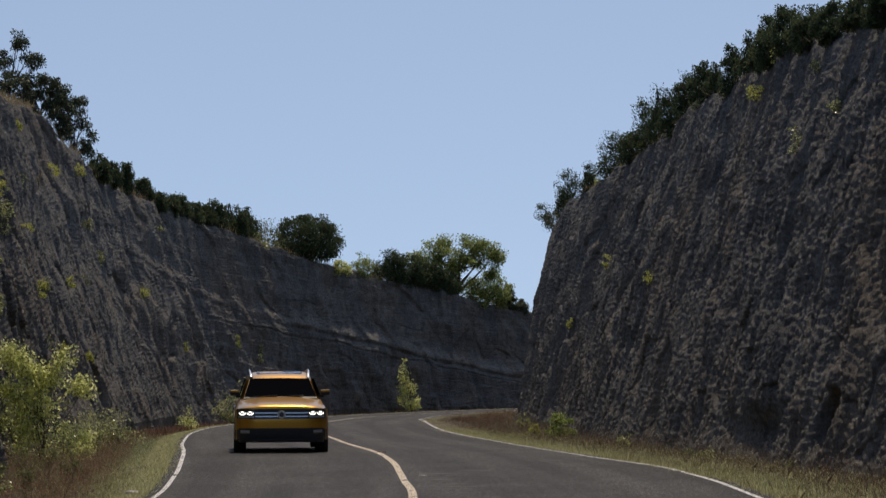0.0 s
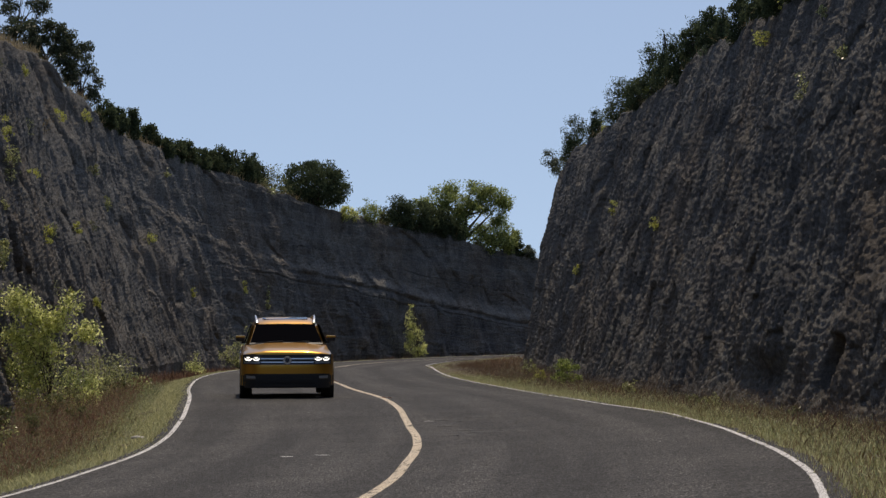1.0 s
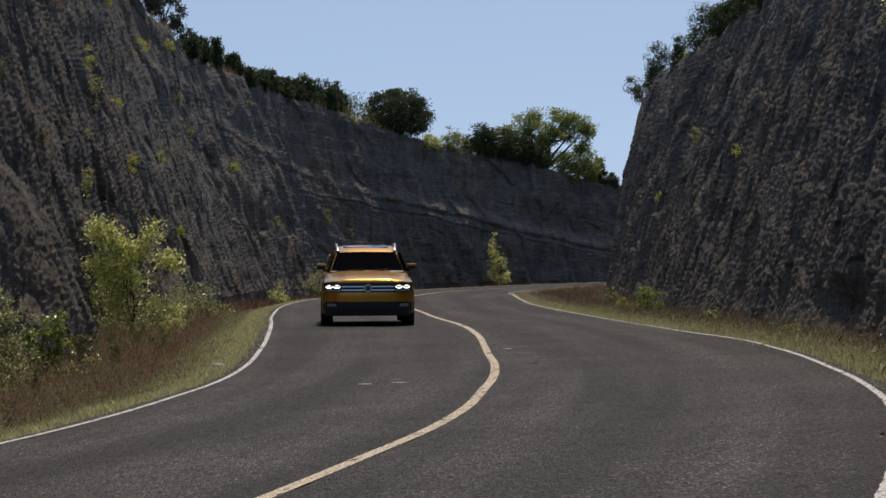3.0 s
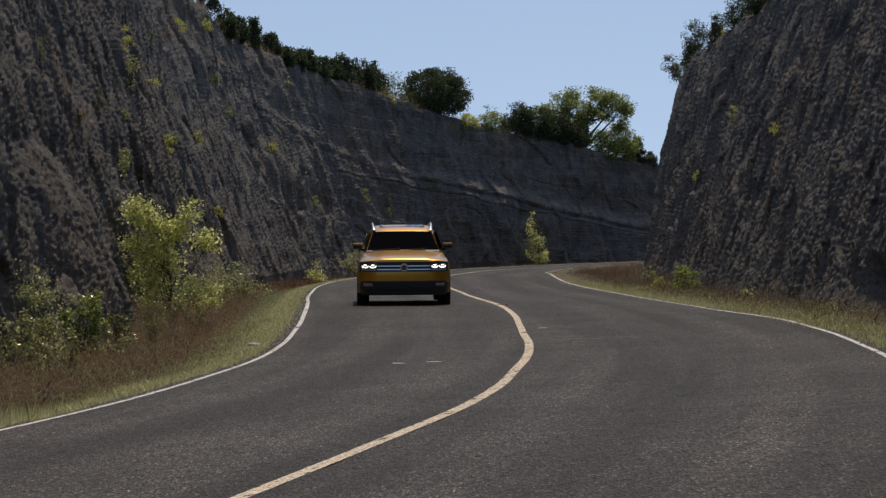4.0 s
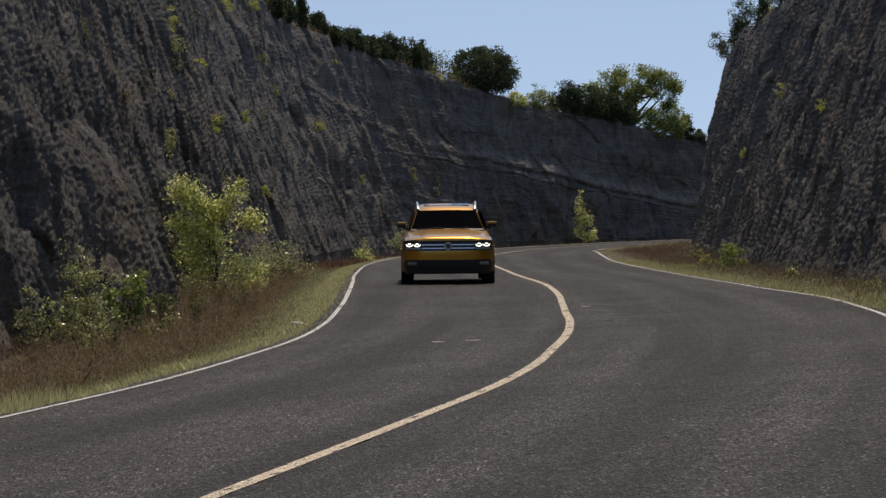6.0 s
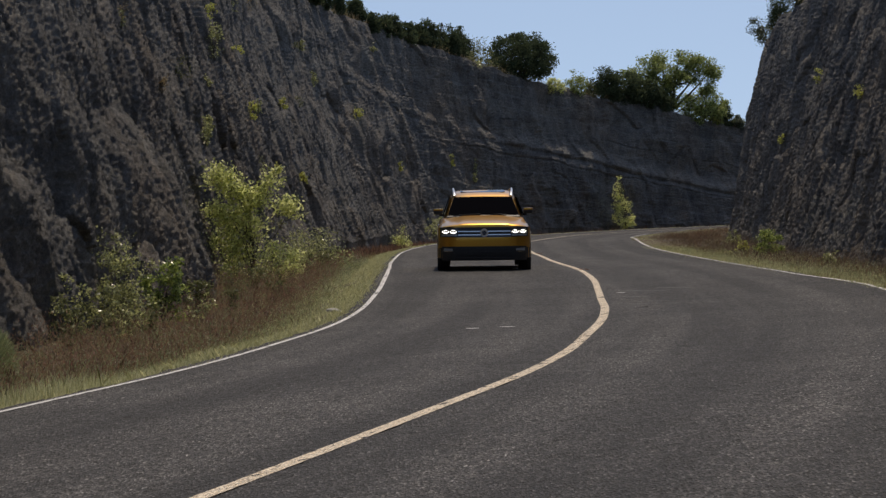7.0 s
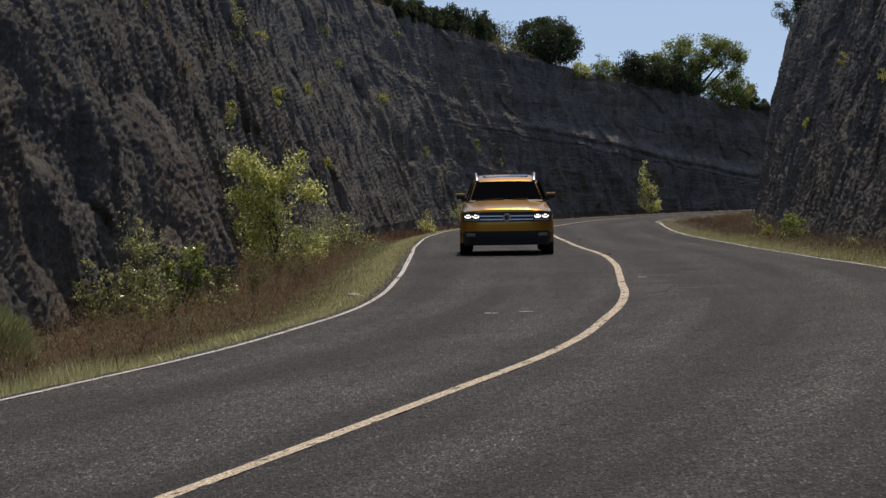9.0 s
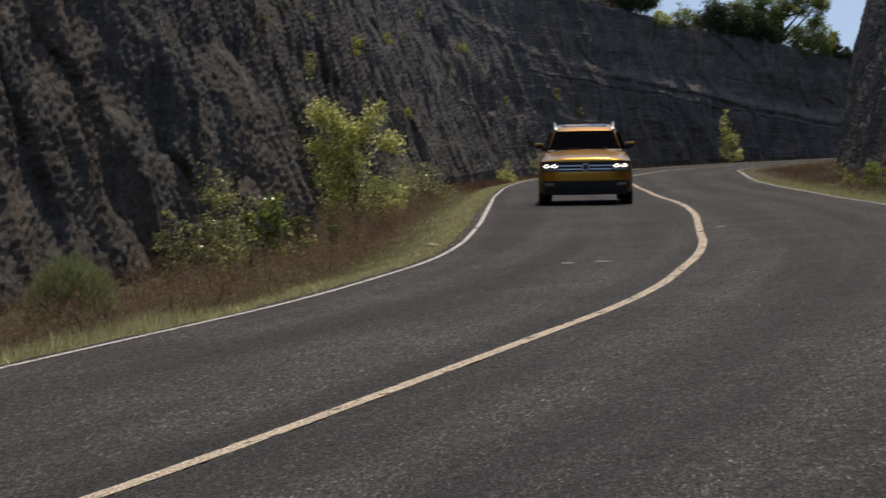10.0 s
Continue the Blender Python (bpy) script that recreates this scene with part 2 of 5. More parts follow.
def broken(x, y, seed=0):
    """Irregular cells, each set in or out and tilted by chance: -1 to 1, and the nearness to a crack."""
    xi, yi = np.floor(x).astype(np.int64), np.floor(y).astype(np.int64)
    best, second, value = np.full(x.shape, 9.0), np.full(x.shape, 9.0), np.zeros(x.shape)
    for a in (-1, 0, 1):
        for b in (-1, 0, 1):
            h = (xi + a) * 374761393 + (yi + b) * 668265263 + seed * 974634777
            h = (h ^ (h >> 13)) * 1274126177 & 0xFFFFFFFF
            h = (h ^ (h >> 15)) * 2246822519 & 0xFFFFFFFF
            h = h ^ (h >> 16)
            r = [((h >> k) & 255) / 255.0 for k in (0, 8, 16, 24)]
            dx, dy = x - (xi + a + r[0]), y - (yi + b + r[1])
            far = dx * dx + dy * dy
            mine = r[2] * 2 - 1 + (r[3] * 2 - 1) * dx * 1.2 + (((h >> 4) & 255) / 127.5 - 1) * dy * 1.2
            value = np.where(far < best, mine, value)
            second = np.where(far < best, best, np.minimum(second, far))
            best = np.minimum(best, far)
    return value, np.clip(1 - (np.sqrt(second) - np.sqrt(best)) / 0.12, 0, 1)


def mesh_from(name, verts, faces, material, smooth=False):
    me = bpy.data.meshes.new(name)
    me.from_pydata(np.asarray(verts, float).reshape(-1, 3).tolist(), [], faces.tolist() if isinstance(faces, np.ndarray) else faces)
    me.materials.append(material)
    if smooth:
        me.polygons.foreach_set("use_smooth", [True] * len(me.polygons))
    me.update()
    return me


def quick_mesh(name, verts, faces, material, smooth=False):
    """A mesh from arrays whose faces all have the same number of corners."""
    verts, faces = np.asarray(verts, np.float32).reshape(-1, 3), np.asarray(faces, np.int32)
    k = faces.shape[1]
    me = bpy.data.meshes.new(name)
    me.vertices.add(len(verts))
    me.vertices.foreach_set("co", verts.ravel())
    me.loops.add(faces.size)
    me.loops.foreach_set("vertex_index", faces.ravel())
    me.polygons.add(len(faces))
    me.polygons.foreach_set("loop_start", np.arange(0, faces.size, k, dtype=np.int32))
    me.materials.append(material)
    if smooth:
        me.polygons.foreach_set("use_smooth", np.ones(len(faces), bool))
    me.update(calc_edges=True)
    return me


def grid_faces(rows, cols):
    a = (np.arange(rows - 1)[:, None] * cols + np.arange(cols - 1)[None, :]).ravel()
    return np.stack([a, a + 1, a + cols + 1, a + cols], -1)


def smooth_line(points, at):
    """A Catmull-Rom line through rows of numbers, at parameters from 0 to len - 1."""
    p = np.asarray(points, float)
    i = np.clip(at.astype(int), 0, len(p) - 2)
    t = (at - i)[:, None]
    a, b, c, d = (p[np.clip(i + k, 0, len(p) - 1)] for k in (-1, 0, 1, 2))
    return 0.5 * (2 * b + (c - a) * t + (2 * a - 5 * b + 4 * c - d) * t ** 2 + (3 * b - a - 3 * c + d) * t ** 3)


# ---- the road's line ----
# every ten metres: bend (per 100 m), height, cross fall (tenths)
BEND = [-3.394, -1.759, -1.044, -0.686, -0.496, 0.248, 0.038, 0.913, 1.806, 2.219, 2.609, 3.179, 3.207, 3.2]
HEIGHT = [0.109, 0.365, 0.282, 0.164, 0.203, 0.086, -0.014, -0.011, -0.078, -0.047, -0.016, 0.021, 0.015, 0.003]
FALL = [0.859, 0.749, 0.668, 0.562, 0.084, 0.17, 0.314, 0.524, 0.378, 0.37, 0.234, 0.043, -0.118, -0.269]
STEP = 0.25


def road_line():
    s = np.arange(-45, 170, STEP)
    at = np.clip(s / 10, 0, 12.999)
    k = np.interp(s, np.arange(14) * 10.0, BEND) * 0.01
    k = np.where(s > 128, k * np.clip(1 - (s - 128) / 10, 0, 1), k)
    rest = smooth_line(np.stack([HEIGHT, np.array(FALL) * 0.1], -1), at)
    zero = int(np.argmin(np.abs(s)))
    turn = np.concatenate([[0], np.cumsum((k[1:] + k[:-1]) / 2 * STEP)])
    turn += 0.50051 - turn[zero]
    x = np.concatenate([[0], np.cumsum((np.sin(turn[1:]) + np.sin(turn[:-1])) / 2 * STEP)])
    y = np.concatenate([[0], np.cumsum((np.cos(turn[1:]) + np.cos(turn[:-1])) / 2 * STEP)])
    return s, x - x[zero] - 4.207, y - y[zero] + 4.0, rest[:, 0], turn, rest[:, 1]


LINE_S, LINE_X, LINE_Y, LINE_Z, LINE_TURN, LINE_FALL = road_line()


def beside(across, lift=0.0):
    """The points at that distance to the right of the centre line, along the whole road."""
    return np.stack([LINE_X + across * np.cos(LINE_TURN), LINE_Y - across * np.sin(LINE_TURN), LINE_Z + across * LINE_FALL + lift], -1)


def station(x, y):
    """Nearest place of the road for arrays of points: index along it and distance to the right."""
    x, y = np.atleast_1d(np.asarray(x, float)), np.atleast_1d(np.asarray(y, float))
    i = np.empty(len(x), int)
    for k in range(0, len(x), 4000):
        i[k:k + 4000] = ((x[k:k + 4000, None] - LINE_X[None, ::2]) ** 2 + (y[k:k + 4000, None] - LINE_Y[None, ::2]) ** 2).argmin(1) * 2
    n = (x - LINE_X[i]) * np.cos(LINE_TURN[i]) - (y - LINE_Y[i]) * np.sin(LINE_TURN[i])
    away = np.hypot(x - LINE_X[i], y - LINE_Y[i])
    return i, np.where(n < 0, -away, away)


def ground_height(x, y):
    """Height of the verge and of the land round it."""
    i, n = station(x, y)
    out = np.maximum(np.where(n < 0, -n - LANE_LEFT - 0.2, n - LANE_RIGHT - 0.2), 0)
    edge = LINE_Z[i] + LINE_FALL[i] * np.clip(n, -LANE_LEFT - 0.2, LANE_RIGHT + 0.2)
    x, y = np.atleast_1d(np.asarray(x, float)), np.atleast_1d(np.asarray(y, float))
    ditch = np.where(n < 0, -0.42, -0.04) * np.clip(out / 1.9, 0, 1) + 0.07 * gradient_noise(x / 1.3, y / 1.3, 0 * x, 5) * np.clip(out, 0, 1)
    z = edge - 0.012 + ditch
    far = np.clip((out - 10) / 20, 0, 1)
    z = z * (1 - far) - 0.3 * far
    return np.where(out <= 0.0, edge - 0.03, z)

# ---- ground, road and its lines ----
def build_ground():
    xs = np.concatenate([[-3000, -1200, -500, -200, -90, -50], np.arange(-30, 40, 0.55), [50, 90, 200, 500, 1200, 3000]])
    ys = np.concatenate([[-3000, -1200, -500, -200, -90, -50], np.arange(-30, 135, 0.55), [150, 200, 300, 600, 1200, 3000]])
    gx, gy = np.meshgrid(xs, ys)
    z = ground_height(gx.ravel(), gy.ravel())
    ob = new("ground", mesh_from("ground", np.stack([gx.ravel(), gy.ravel(), z], -1), grid_faces(len(ys), len(xs)), SOIL, True))
    return tagged(ob, "dry brown soil verge with sparse grass", "ground", kind="structure")


def build_road():
    """The carriageway: coarse chippings stand out of it where one sees it from near."""
    s = np.concatenate([np.arange(-45, 5, 1.0), np.arange(5, 34, 0.075), np.arange(34, 62, 0.15), np.arange(62, 169, 0.5)])
    across = np.concatenate([[-LANE_LEFT - 0.24, -LANE_LEFT - 0.16], np.arange(-LANE_LEFT - 0.12, LANE_RIGHT + 0.1, 0.036), [LANE_RIGHT + 0.14, LANE_RIGHT + 0.2]])
    line = np.stack([LINE_X, LINE_Y, LINE_Z, LINE_TURN, LINE_FALL], -1)
    c = np.stack([np.interp(s, LINE_S, line[:, k]) for k in range(5)], -1)
    N, S = np.meshgrid(across, s)
    frayed = np.where(N < 0, np.clip((-N - LANE_LEFT - 0.1) / 0.06, 0, 1), np.clip((N - LANE_RIGHT - 0.06) / 0.06, 0, 1))
    N = N + frayed * (0.08 * gradient_noise(S / 0.6, 0 * S, np.sign(N) * 7.5, 3) + 0.06 * gradient_noise(S / 2.7, 0 * S, np.sign(N) * 7.5, 12))
    X = c[:, 0][:, None] + N * np.cos(c[:, 3])[:, None]
    Y = c[:, 1][:, None] - N * np.sin(c[:, 3])[:, None]
    rng = np.random.default_rng(77)
    chips = rng.normal(size=N.shape) * 0.003 + 0.004 * gradient_noise(X / 0.09, Y / 0.16, 0 * X, 8) + 0.006 * gradient_noise(X / 0.6, Y / 0.6, 0 * X, 9)
    Z = c[:, 2][:, None] + N * c[:, 4][:, None] + np.clip(chips, -0.007, 0.007)
    Z[:, 0] -= 0.2
    Z[:, -1] -= 0.2
    ob = new("road", quick_mesh("road", np.stack([X, Y, Z], -1), grid_faces(len(s), len(across)), ASPHALT, True))
    lane = ob.data.uv_layers.new(name="lane")
    corner = np.empty(len(ob.data.loops), np.int32)
    ob.data.loops.foreach_get("vertex_index", corner)
    place = np.stack([N.ravel()[corner], S.ravel()[corner]], -1)
    lane.data.foreach_set("uv", place.astype(np.float32).ravel())
    return tagged(ob, "grey chip-sealed two-lane asphalt road", "road", kind="structure")


def build_marking(name, across, width, material, label, seed, drift=((0, 0), (1, 0))):
    """drift: (distance along the road, sideways) of a line that was not painted quite true."""
    w = width / 2
    along, aside = zip(*drift)
    stray = np.interp(LINE_S, along, aside)
    stray = np.convolve(np.pad(stray, 8, mode="edge"), np.ones(17) / 17, "valid")
    # close steps, so that the paint's edges are ragged where it ran over the stones
    fine = np.unique(np.concatenate([LINE_S, np.arange(max(LINE_S[0], 3.0), min(LINE_S[-1], 75.0), 0.035)]))
    turn, fall = np.interp(fine, LINE_S, LINE_TURN), np.interp(fine, LINE_S, LINE_FALL)
    edges = []
    for p, k in ((beside(across - w, 0.004), seed), (beside(across + w, 0.004), seed + 1)):
        p = np.stack([np.interp(fine, LINE_S, p[:, c]) for c in range(3)], -1)
        wob = 0.008 * gradient_noise(fine / 0.3, 0 * fine, 0 * fine, k) + 0.011 * gradient_noise(fine / 0.09, 0 * fine, 0 * fine, k + 3) + 0.02 * gradient_noise(fine / 3.1, 0 * fine, 0 * fine, seed + 7) + np.interp(fine, LINE_S, stray)
        p[:, 0] += wob * np.cos(turn)
        p[:, 1] -= wob * np.sin(turn)
        p[:, 2] += wob * fall
        edges.append(p)
    ob = new(name, mesh_from(name, np.concatenate(edges), grid_faces(2, len(fine))[:, ::-1], material))
    return tagged(ob, label, "road marking", kind="structure")


build_ground()
build_road()
build_marking("centre_line", 0.03, 0.113, YELLOW_PAINT, "worn pale yellow solid centre line on the asphalt", 21,
              ((5, 0.10), (15, 0.09), (18, -0.06), (22, -0.10), (31, -0.17), (36, -0.05), (46, 0.0), (56, 0.17), (66, 0.1), (74, 0)))
build_marking("edge_line", -LANE_LEFT, 0.078, WHITE_PAINT, "worn white solid edge line on the asphalt", 31)
build_marking("edge_line", LANE_RIGHT, 0.06, WHITE_PAINT, "worn white solid edge line partly grown over", 41,
              ((22, 0), (27, 0.12), (31, 0.18), (35, 0), (44, 0.02), (51, 0.1), (64, 0.11), (68, 0.22), (72, 0.25), (82, 0.05)))


def build_scuff(x, y, long, wide, turn, material=None):
    """A pale scrape in the asphalt."""
    i, n = station([x], [y])
    z = float(LINE_Z[i[0]] + LINE_FALL[i[0]] * n[0]) + 0.012
    edge = [(-0.5, -0.3), (-0.2, -0.5), (0.25, -0.4), (0.5, -0.1), (0.45, 0.4), (0.05, 0.5), (-0.4, 0.35)]
    v = [(x + a * long * math.cos(turn) - b * wide * math.sin(turn), y + a * long * math.sin(turn) + b * wide * math.cos(turn), z) for a, b in edge]
    ob = new("road_scuff", mesh_from("road_scuff", v, [tuple(range(len(edge)))], material or WHITE_PAINT))
    return tagged(ob, "pale scrape mark worn into the asphalt", "road marking", kind="structure")


for x, y, long, wide in ((-0.43, 25.9, 0.17, 0.10), (-0.01, 25.75, 0.20, 0.09), (1.74, 34.3, 0.16, 0.10), (0.07, 44.7, 0.2, 0.25)):
    build_scuff(x, y, long, wide, 0.12)
# fine drag marks beside the bend of the centre line
drag = random.Random(31)
for k in range(16):
    build_scuff(drag.uniform(1.75, 2.75), drag.uniform(28.6, 35.2), drag.uniform(0.2, 0.75), drag.uniform(0.03, 0.07), drag.uniform(-0.04, 0.04), SCRAPED)


# ---- the rock cut ----
# x, y, foot, crest and lean (metres back per metre up) along each wall's foot
CUT_LEFT = [(-50, -35, -0.3, 8, 0.25), (-32, -22, -0.3, 8.5, 0.25), (-20, -10, -0.3, 9, 0.25), (-13, 0, -0.3, 9.3, 0.25), (-9.6, 9, -0.3, 9.4, 0.25), (-8.2, 17, -0.3, 9.5, 0.25),
            (-7.5, 26, -0.35, 9.5, 0.25), (-7.0, 35, -0.35, 9.5, 0.22), (-6.8, 43, -0.35, 9.6, 0.22), (-6.9, 52, -0.35, 9.8, 0.25), (-7.1, 62, -0.3, 10.0, 0.26), (-7.2, 72, -0.3, 10.8, 0.25),
            (-7.2, 82, -0.3, 11.6, 0.25), (-6.6, 91, -0.2, 10.4, 0.25), (-5.2, 99, -0.2, 9.8, 0.22), (-2.6, 105.5, -0.2, 9.0, 0.22), (1.5, 111, -0.1, 7.7, 0.2), (7, 115.5, 0, 6.6, 0.2),
            (14, 119, 0, 5.2, 0.2), (24, 122.5, 0, 5, 0.2), (40, 125, 0, 5, 0.2), (80, 128, 0, 4.5, 0.2)]
CUT_RIGHT = [(-40, -45, -0.2, 7, 0.25), (-20, -32, -0.1, 7.5, 0.25), (-3, -16, 0, 8, 0.25), (5, -2, 0.1, 8, 0.25), (7.0, 10, 0.3, 8, 0.25), (7.2, 22, 0.3, 7.8, 0.25), (7.3, 32, 0.25, 7.6, 0.26),
             (7.5, 42, 0.2, 8.4, 0.27), (7.7, 52, 0.1, 8.95, 0.26), (7.6, 62, 0.05, 8.55, 0.26), (7.6, 72, 0.05, 7.9, 0.24), (7.8, 79, 0, 7.6, 0.22), (9.3, 86, 0, 7.5, 0.24),
             (12, 93, 0, 7.5, 0.25), (17, 99, 0, 7.2, 0.25), (25, 104, 0, 7, 0.25), (42, 108, 0, 6.5, 0.25), (80, 111, 0, 6, 0.25)]


def build_cut(name, table, side, label, back, seed, step=0.045, rise=0.048):
    """side: 1 where the road lies to the right of the table's way."""
    t = np.linspace(0, len(table) - 1, 4000)
    dense = smooth_line(table, t)
    run = np.concatenate([[0], np.cumsum(np.hypot(np.diff(dense[:, 0]), np.diff(dense[:, 1])))])
    # finer where the camera looks
    pos, marks = 0.0, []
    while pos < run[-1]:
        marks.append(pos)
        y = np.interp(pos, run, dense[:, 1])
        x = np.interp(pos, run, dense[:, 0])
        pos += step if 24 < y < 66 else step * 1.7 if 18 < y < 124 and abs(x) < 22 else 0.8
    u = np.array(marks)
    c = np.stack([np.interp(u, run, dense[:, k]) for k in range(5)], -1)
    way = np.stack([np.gradient(c[:, 0], u), np.gradient(c[:, 1], u)], -1)
    way /= np.linalg.norm(way, axis=1)[:, None]
    face = np.stack([way[:, 1], -way[:, 0]], -1) * side
    for _ in range(12):
        face[1:-1] = (face[:-2] + face[1:-1] * 2 + face[2:]) / 4
    face /= np.linalg.norm(face, axis=1)[:, None]
    levels = int(11.6 / rise)
    v = np.linspace(0, 1, levels)
    foot, crest, lean = c[:, 2], c[:, 3], c[:, 4]
    crest = crest + 0.35 * gradient_noise(u / 4, 0 * u, 0 * u, seed) + 0.18 * gradient_noise(u / 1.1, 0 * u, 0 * u, seed + 1)
    Z = (foot - 0.5)[None, :] + (crest - foot + 0.5)[None, :] * v[:, None]
    U = np.broadcast_to(u[None, :], Z.shape)
    up = Z - foot[None, :]
    # relief: upright ribs and flutes, broken into blocks, splinters and crumbs of stone
    wave = gradient_noise(U / 5, Z / 6, 0 * U, seed + 2)
    bent = U + (0.10 if side > 0 else -0.02) * up + 0.5 * gradient_noise(U / 2.6, Z / 2.2, 0 * U, seed + 50) + 0.12 * gradient_noise(U / 0.7, Z / 0.6, 0 * U, seed + 51)
    high = Z + 0.35 * gradient_noise(U / 1.7, Z / 1.7, 0 * U, seed + 53) + 0.1 * gradient_noise(U / 0.5, Z / 0.5, 0 * U, seed + 54)
    pocket = np.clip(gradient_noise(U / 1.9 + 0.4 * wave, Z / 1.7, 0 * U, seed + 52) - 0.25, 0, 1)
    d = 0.40 * gradient_noise(U / 8.5, Z / 16, 0 * U, seed + 3)
    d = d + (0.22 if side > 0 else 0.12) * (layered(bent / 2.7 + 0.5 * wave, Z / 4.2, 0 * U, 2, seed + 4, True) - 0.5)
    d = d + 0.03 * layered(bent / 1.1, Z / 2.4, 0 * U, 2, seed + 8)
    d = d + (0.042 if side > 0 else 0.03) * layered(U / 0.85 + 0.3 * wave, Z / 1.3, 0 * U, 3, seed + 18)
    for wide, tall, deep, crack, k in ((1.1, 2.9, 0.10, 0.06, 60), (0.45, 1.1, 0.03, 0.025, 61), (0.17, 0.45, 0.012, 0.010, 62)):
        block, gap = broken(bent / wide, high / tall / (1.0 if side > 0 else 0.45), seed + k)
        d = d + (deep * block - crack * gap) * (0.85 if side > 0 else 0.45)
    d = d + 0.012 * layered(bent / 0.22, high / (0.6 if side > 0 else 0.3), 0 * U, 2, seed + 16, True)
    d = d + 0.018 * layered(U / 0.12, Z / 0.14, 0 * U, 2, seed + 15)
    # hollows where blocks have fallen out
    d = d - 0.55 * pocket * np.clip(up / 0.8, 0, 1)
    # rubble at the foot, rounded crest
    d = d + 0.07 * np.clip(1 - up / 0.6, 0, 1) ** 2 * (0.7 + 0.9 * gradient_noise(U / 1.7, 0 * U, 0 * U, seed + 17))
    top = np.clip(1 - (crest[None, :] - Z) / 0.5, 0, 1)
    d = d - 0.08 * top ** 2
    if side < 0:
        d = d - 0.12 * np.clip((up / (crest - foot)[None, :] - 0.62) / 0.38, 0, 1) ** 2
    X0, Y0 = np.broadcast_to(c[:, 0][None, :], Z.shape), np.broadcast_to(c[:, 1][None, :], Z.shape)
    if side > 0:
        # a bench in the far bend that dips to the right, over a hollow
        bench = np.interp(X0, [-6.2, -5, -3.2, -1.7, 0, 2.7, 5, 8.1, 11.6], [7.4, 6.15, 5.2, 4.7, 4.3, 3.75, 3.2, 2.5, 1.7]) + 0.16 * gradient_noise(U / 3, 0 * U, 0 * U, seed + 20)
        here = 0.6 * np.interp(Y0, [90, 96, 108, 113], [0, 0.3, 0.5, 1]) * (0.95 + 0.4 * gradient_noise(U / 2.0, 0 * U, 0 * U, seed + 24))
        d = d - here * 1.0 / (1 + np.exp(-np.clip((Z - bench - 0.3 - 0.2 * gradient_noise(U / 0.7, Z / 2, 0 * U, seed + 25)) / 0.15, -30, 30)))
        d = d - here * 0.3 * np.exp(-((Z - bench + 0.16) / 0.14) ** 2)
        # thin beds of the far bend, each a little undercut by the next
        beds = (Z + 0.2 * X0 + 0.25 * gradient_noise(U / 2.2, Z / 1.5, 0 * U, seed + 26)) / 0.62
        beds = beds + 0.5 * gradient_noise(0 * U, np.floor(beds) * 3.1, 0 * U, seed + 27)
        d = d + np.interp(Y0, [96, 108], [0, 0.10]) * (beds - np.floor(beds)) * (0.7 + 0.6 * gradient_noise(U / 3.5, np.floor(beds) * 1.7, 0 * U, seed + 28))
        ledge = 6.1 - 0.14 * (X0 + 0.6) + 0.2 * gradient_noise(U / 2.5, 0 * U, 0 * U, seed + 22)
        d = d - here * 0.12 / (1 + np.exp(-np.clip((Z - ledge) / 0.06, -30, 30)))
        # the buttress beside the tall bush
        rib = np.clip((Y0 - 36.5 + 0.5 * up) / 4.5, 0, 1) ** 1.5 / (1 + np.exp(-np.clip((42.3 - 0.2 * up - Y0) / 0.12, -30, 30)))
        d = d + 1.0 * rib * np.clip(1.15 - up / 3.2, 0, 1) ** 0.7
    else:
        # the hollow at the foot of the near end
        d = d + 0.15 * np.exp(-((Y0 - 31.2) / 0.6) ** 2 - ((up - 1.45) / 0.3) ** 2)
        d = d - 1.1 / (1 + np.exp(np.clip((((Y0 - 31.1) / 0.42) ** 2 + ((up - 0.85) / 0.4) ** 2 - 1) / 0.2, -30, 30)))
        d = d - 0.4 * np.exp(-((Y0 - 36.6) / 2.2) ** 2 - ((up - 0.5) / 0.42) ** 2)
    # short upright faces that go back over many small broken ledges
    shift = layered(U / 0.9, high / 1.8, 0 * U, 3, seed + 41) + 0.6 * broken(bent / 0.3, high / 0.6, seed + 42)[0] + 0.3 * broken(bent / 0.13, high / 0.4, seed + 44)[0]
    tier = np.maximum(up, 0) / 0.15 + 3 * gradient_noise(U / 6, Z / 5, 0 * U, seed + 43) + shift
    first = np.take(tier, 10, axis=0)[None, :]
    whole = np.floor(tier)
    rest = tier - whole
    flat, under = 0.74, 0.75 if side > 0 else 0.10
    climb = (whole - first + np.where(rest < flat, -under * rest / flat, -under + (1 + under) * (rest - flat) / (1 - flat))) * 0.15
    ledgy = 0.92
    climb = np.where(up > 0, ledgy * climb + (1 - ledgy) * up, 0)
    # the ledges lie flat, the faces between them take up the whole height
    Z = Z + 0.15 * (np.minimum(rest / flat, 1) - rest) * np.clip(up / 0.3, 0, 1) * np.clip((crest[None, :] - Z) / 0.3, 0, 1)
    Z[-1] = crest
    away = d - lean[None, :] * climb
    X = X0 + face[None, :, 0] * away
    Y = Y0 + face[None, :, 1] * away
    rows = [np.stack([X, Y, Z], -1)]
    # the land on top
    last = rows[0][-1]
    bx, by = (-face[:, 0], -face[:, 1]) if back is None else (np.full(len(u), back[0]), np.full(len(u), back[1]))
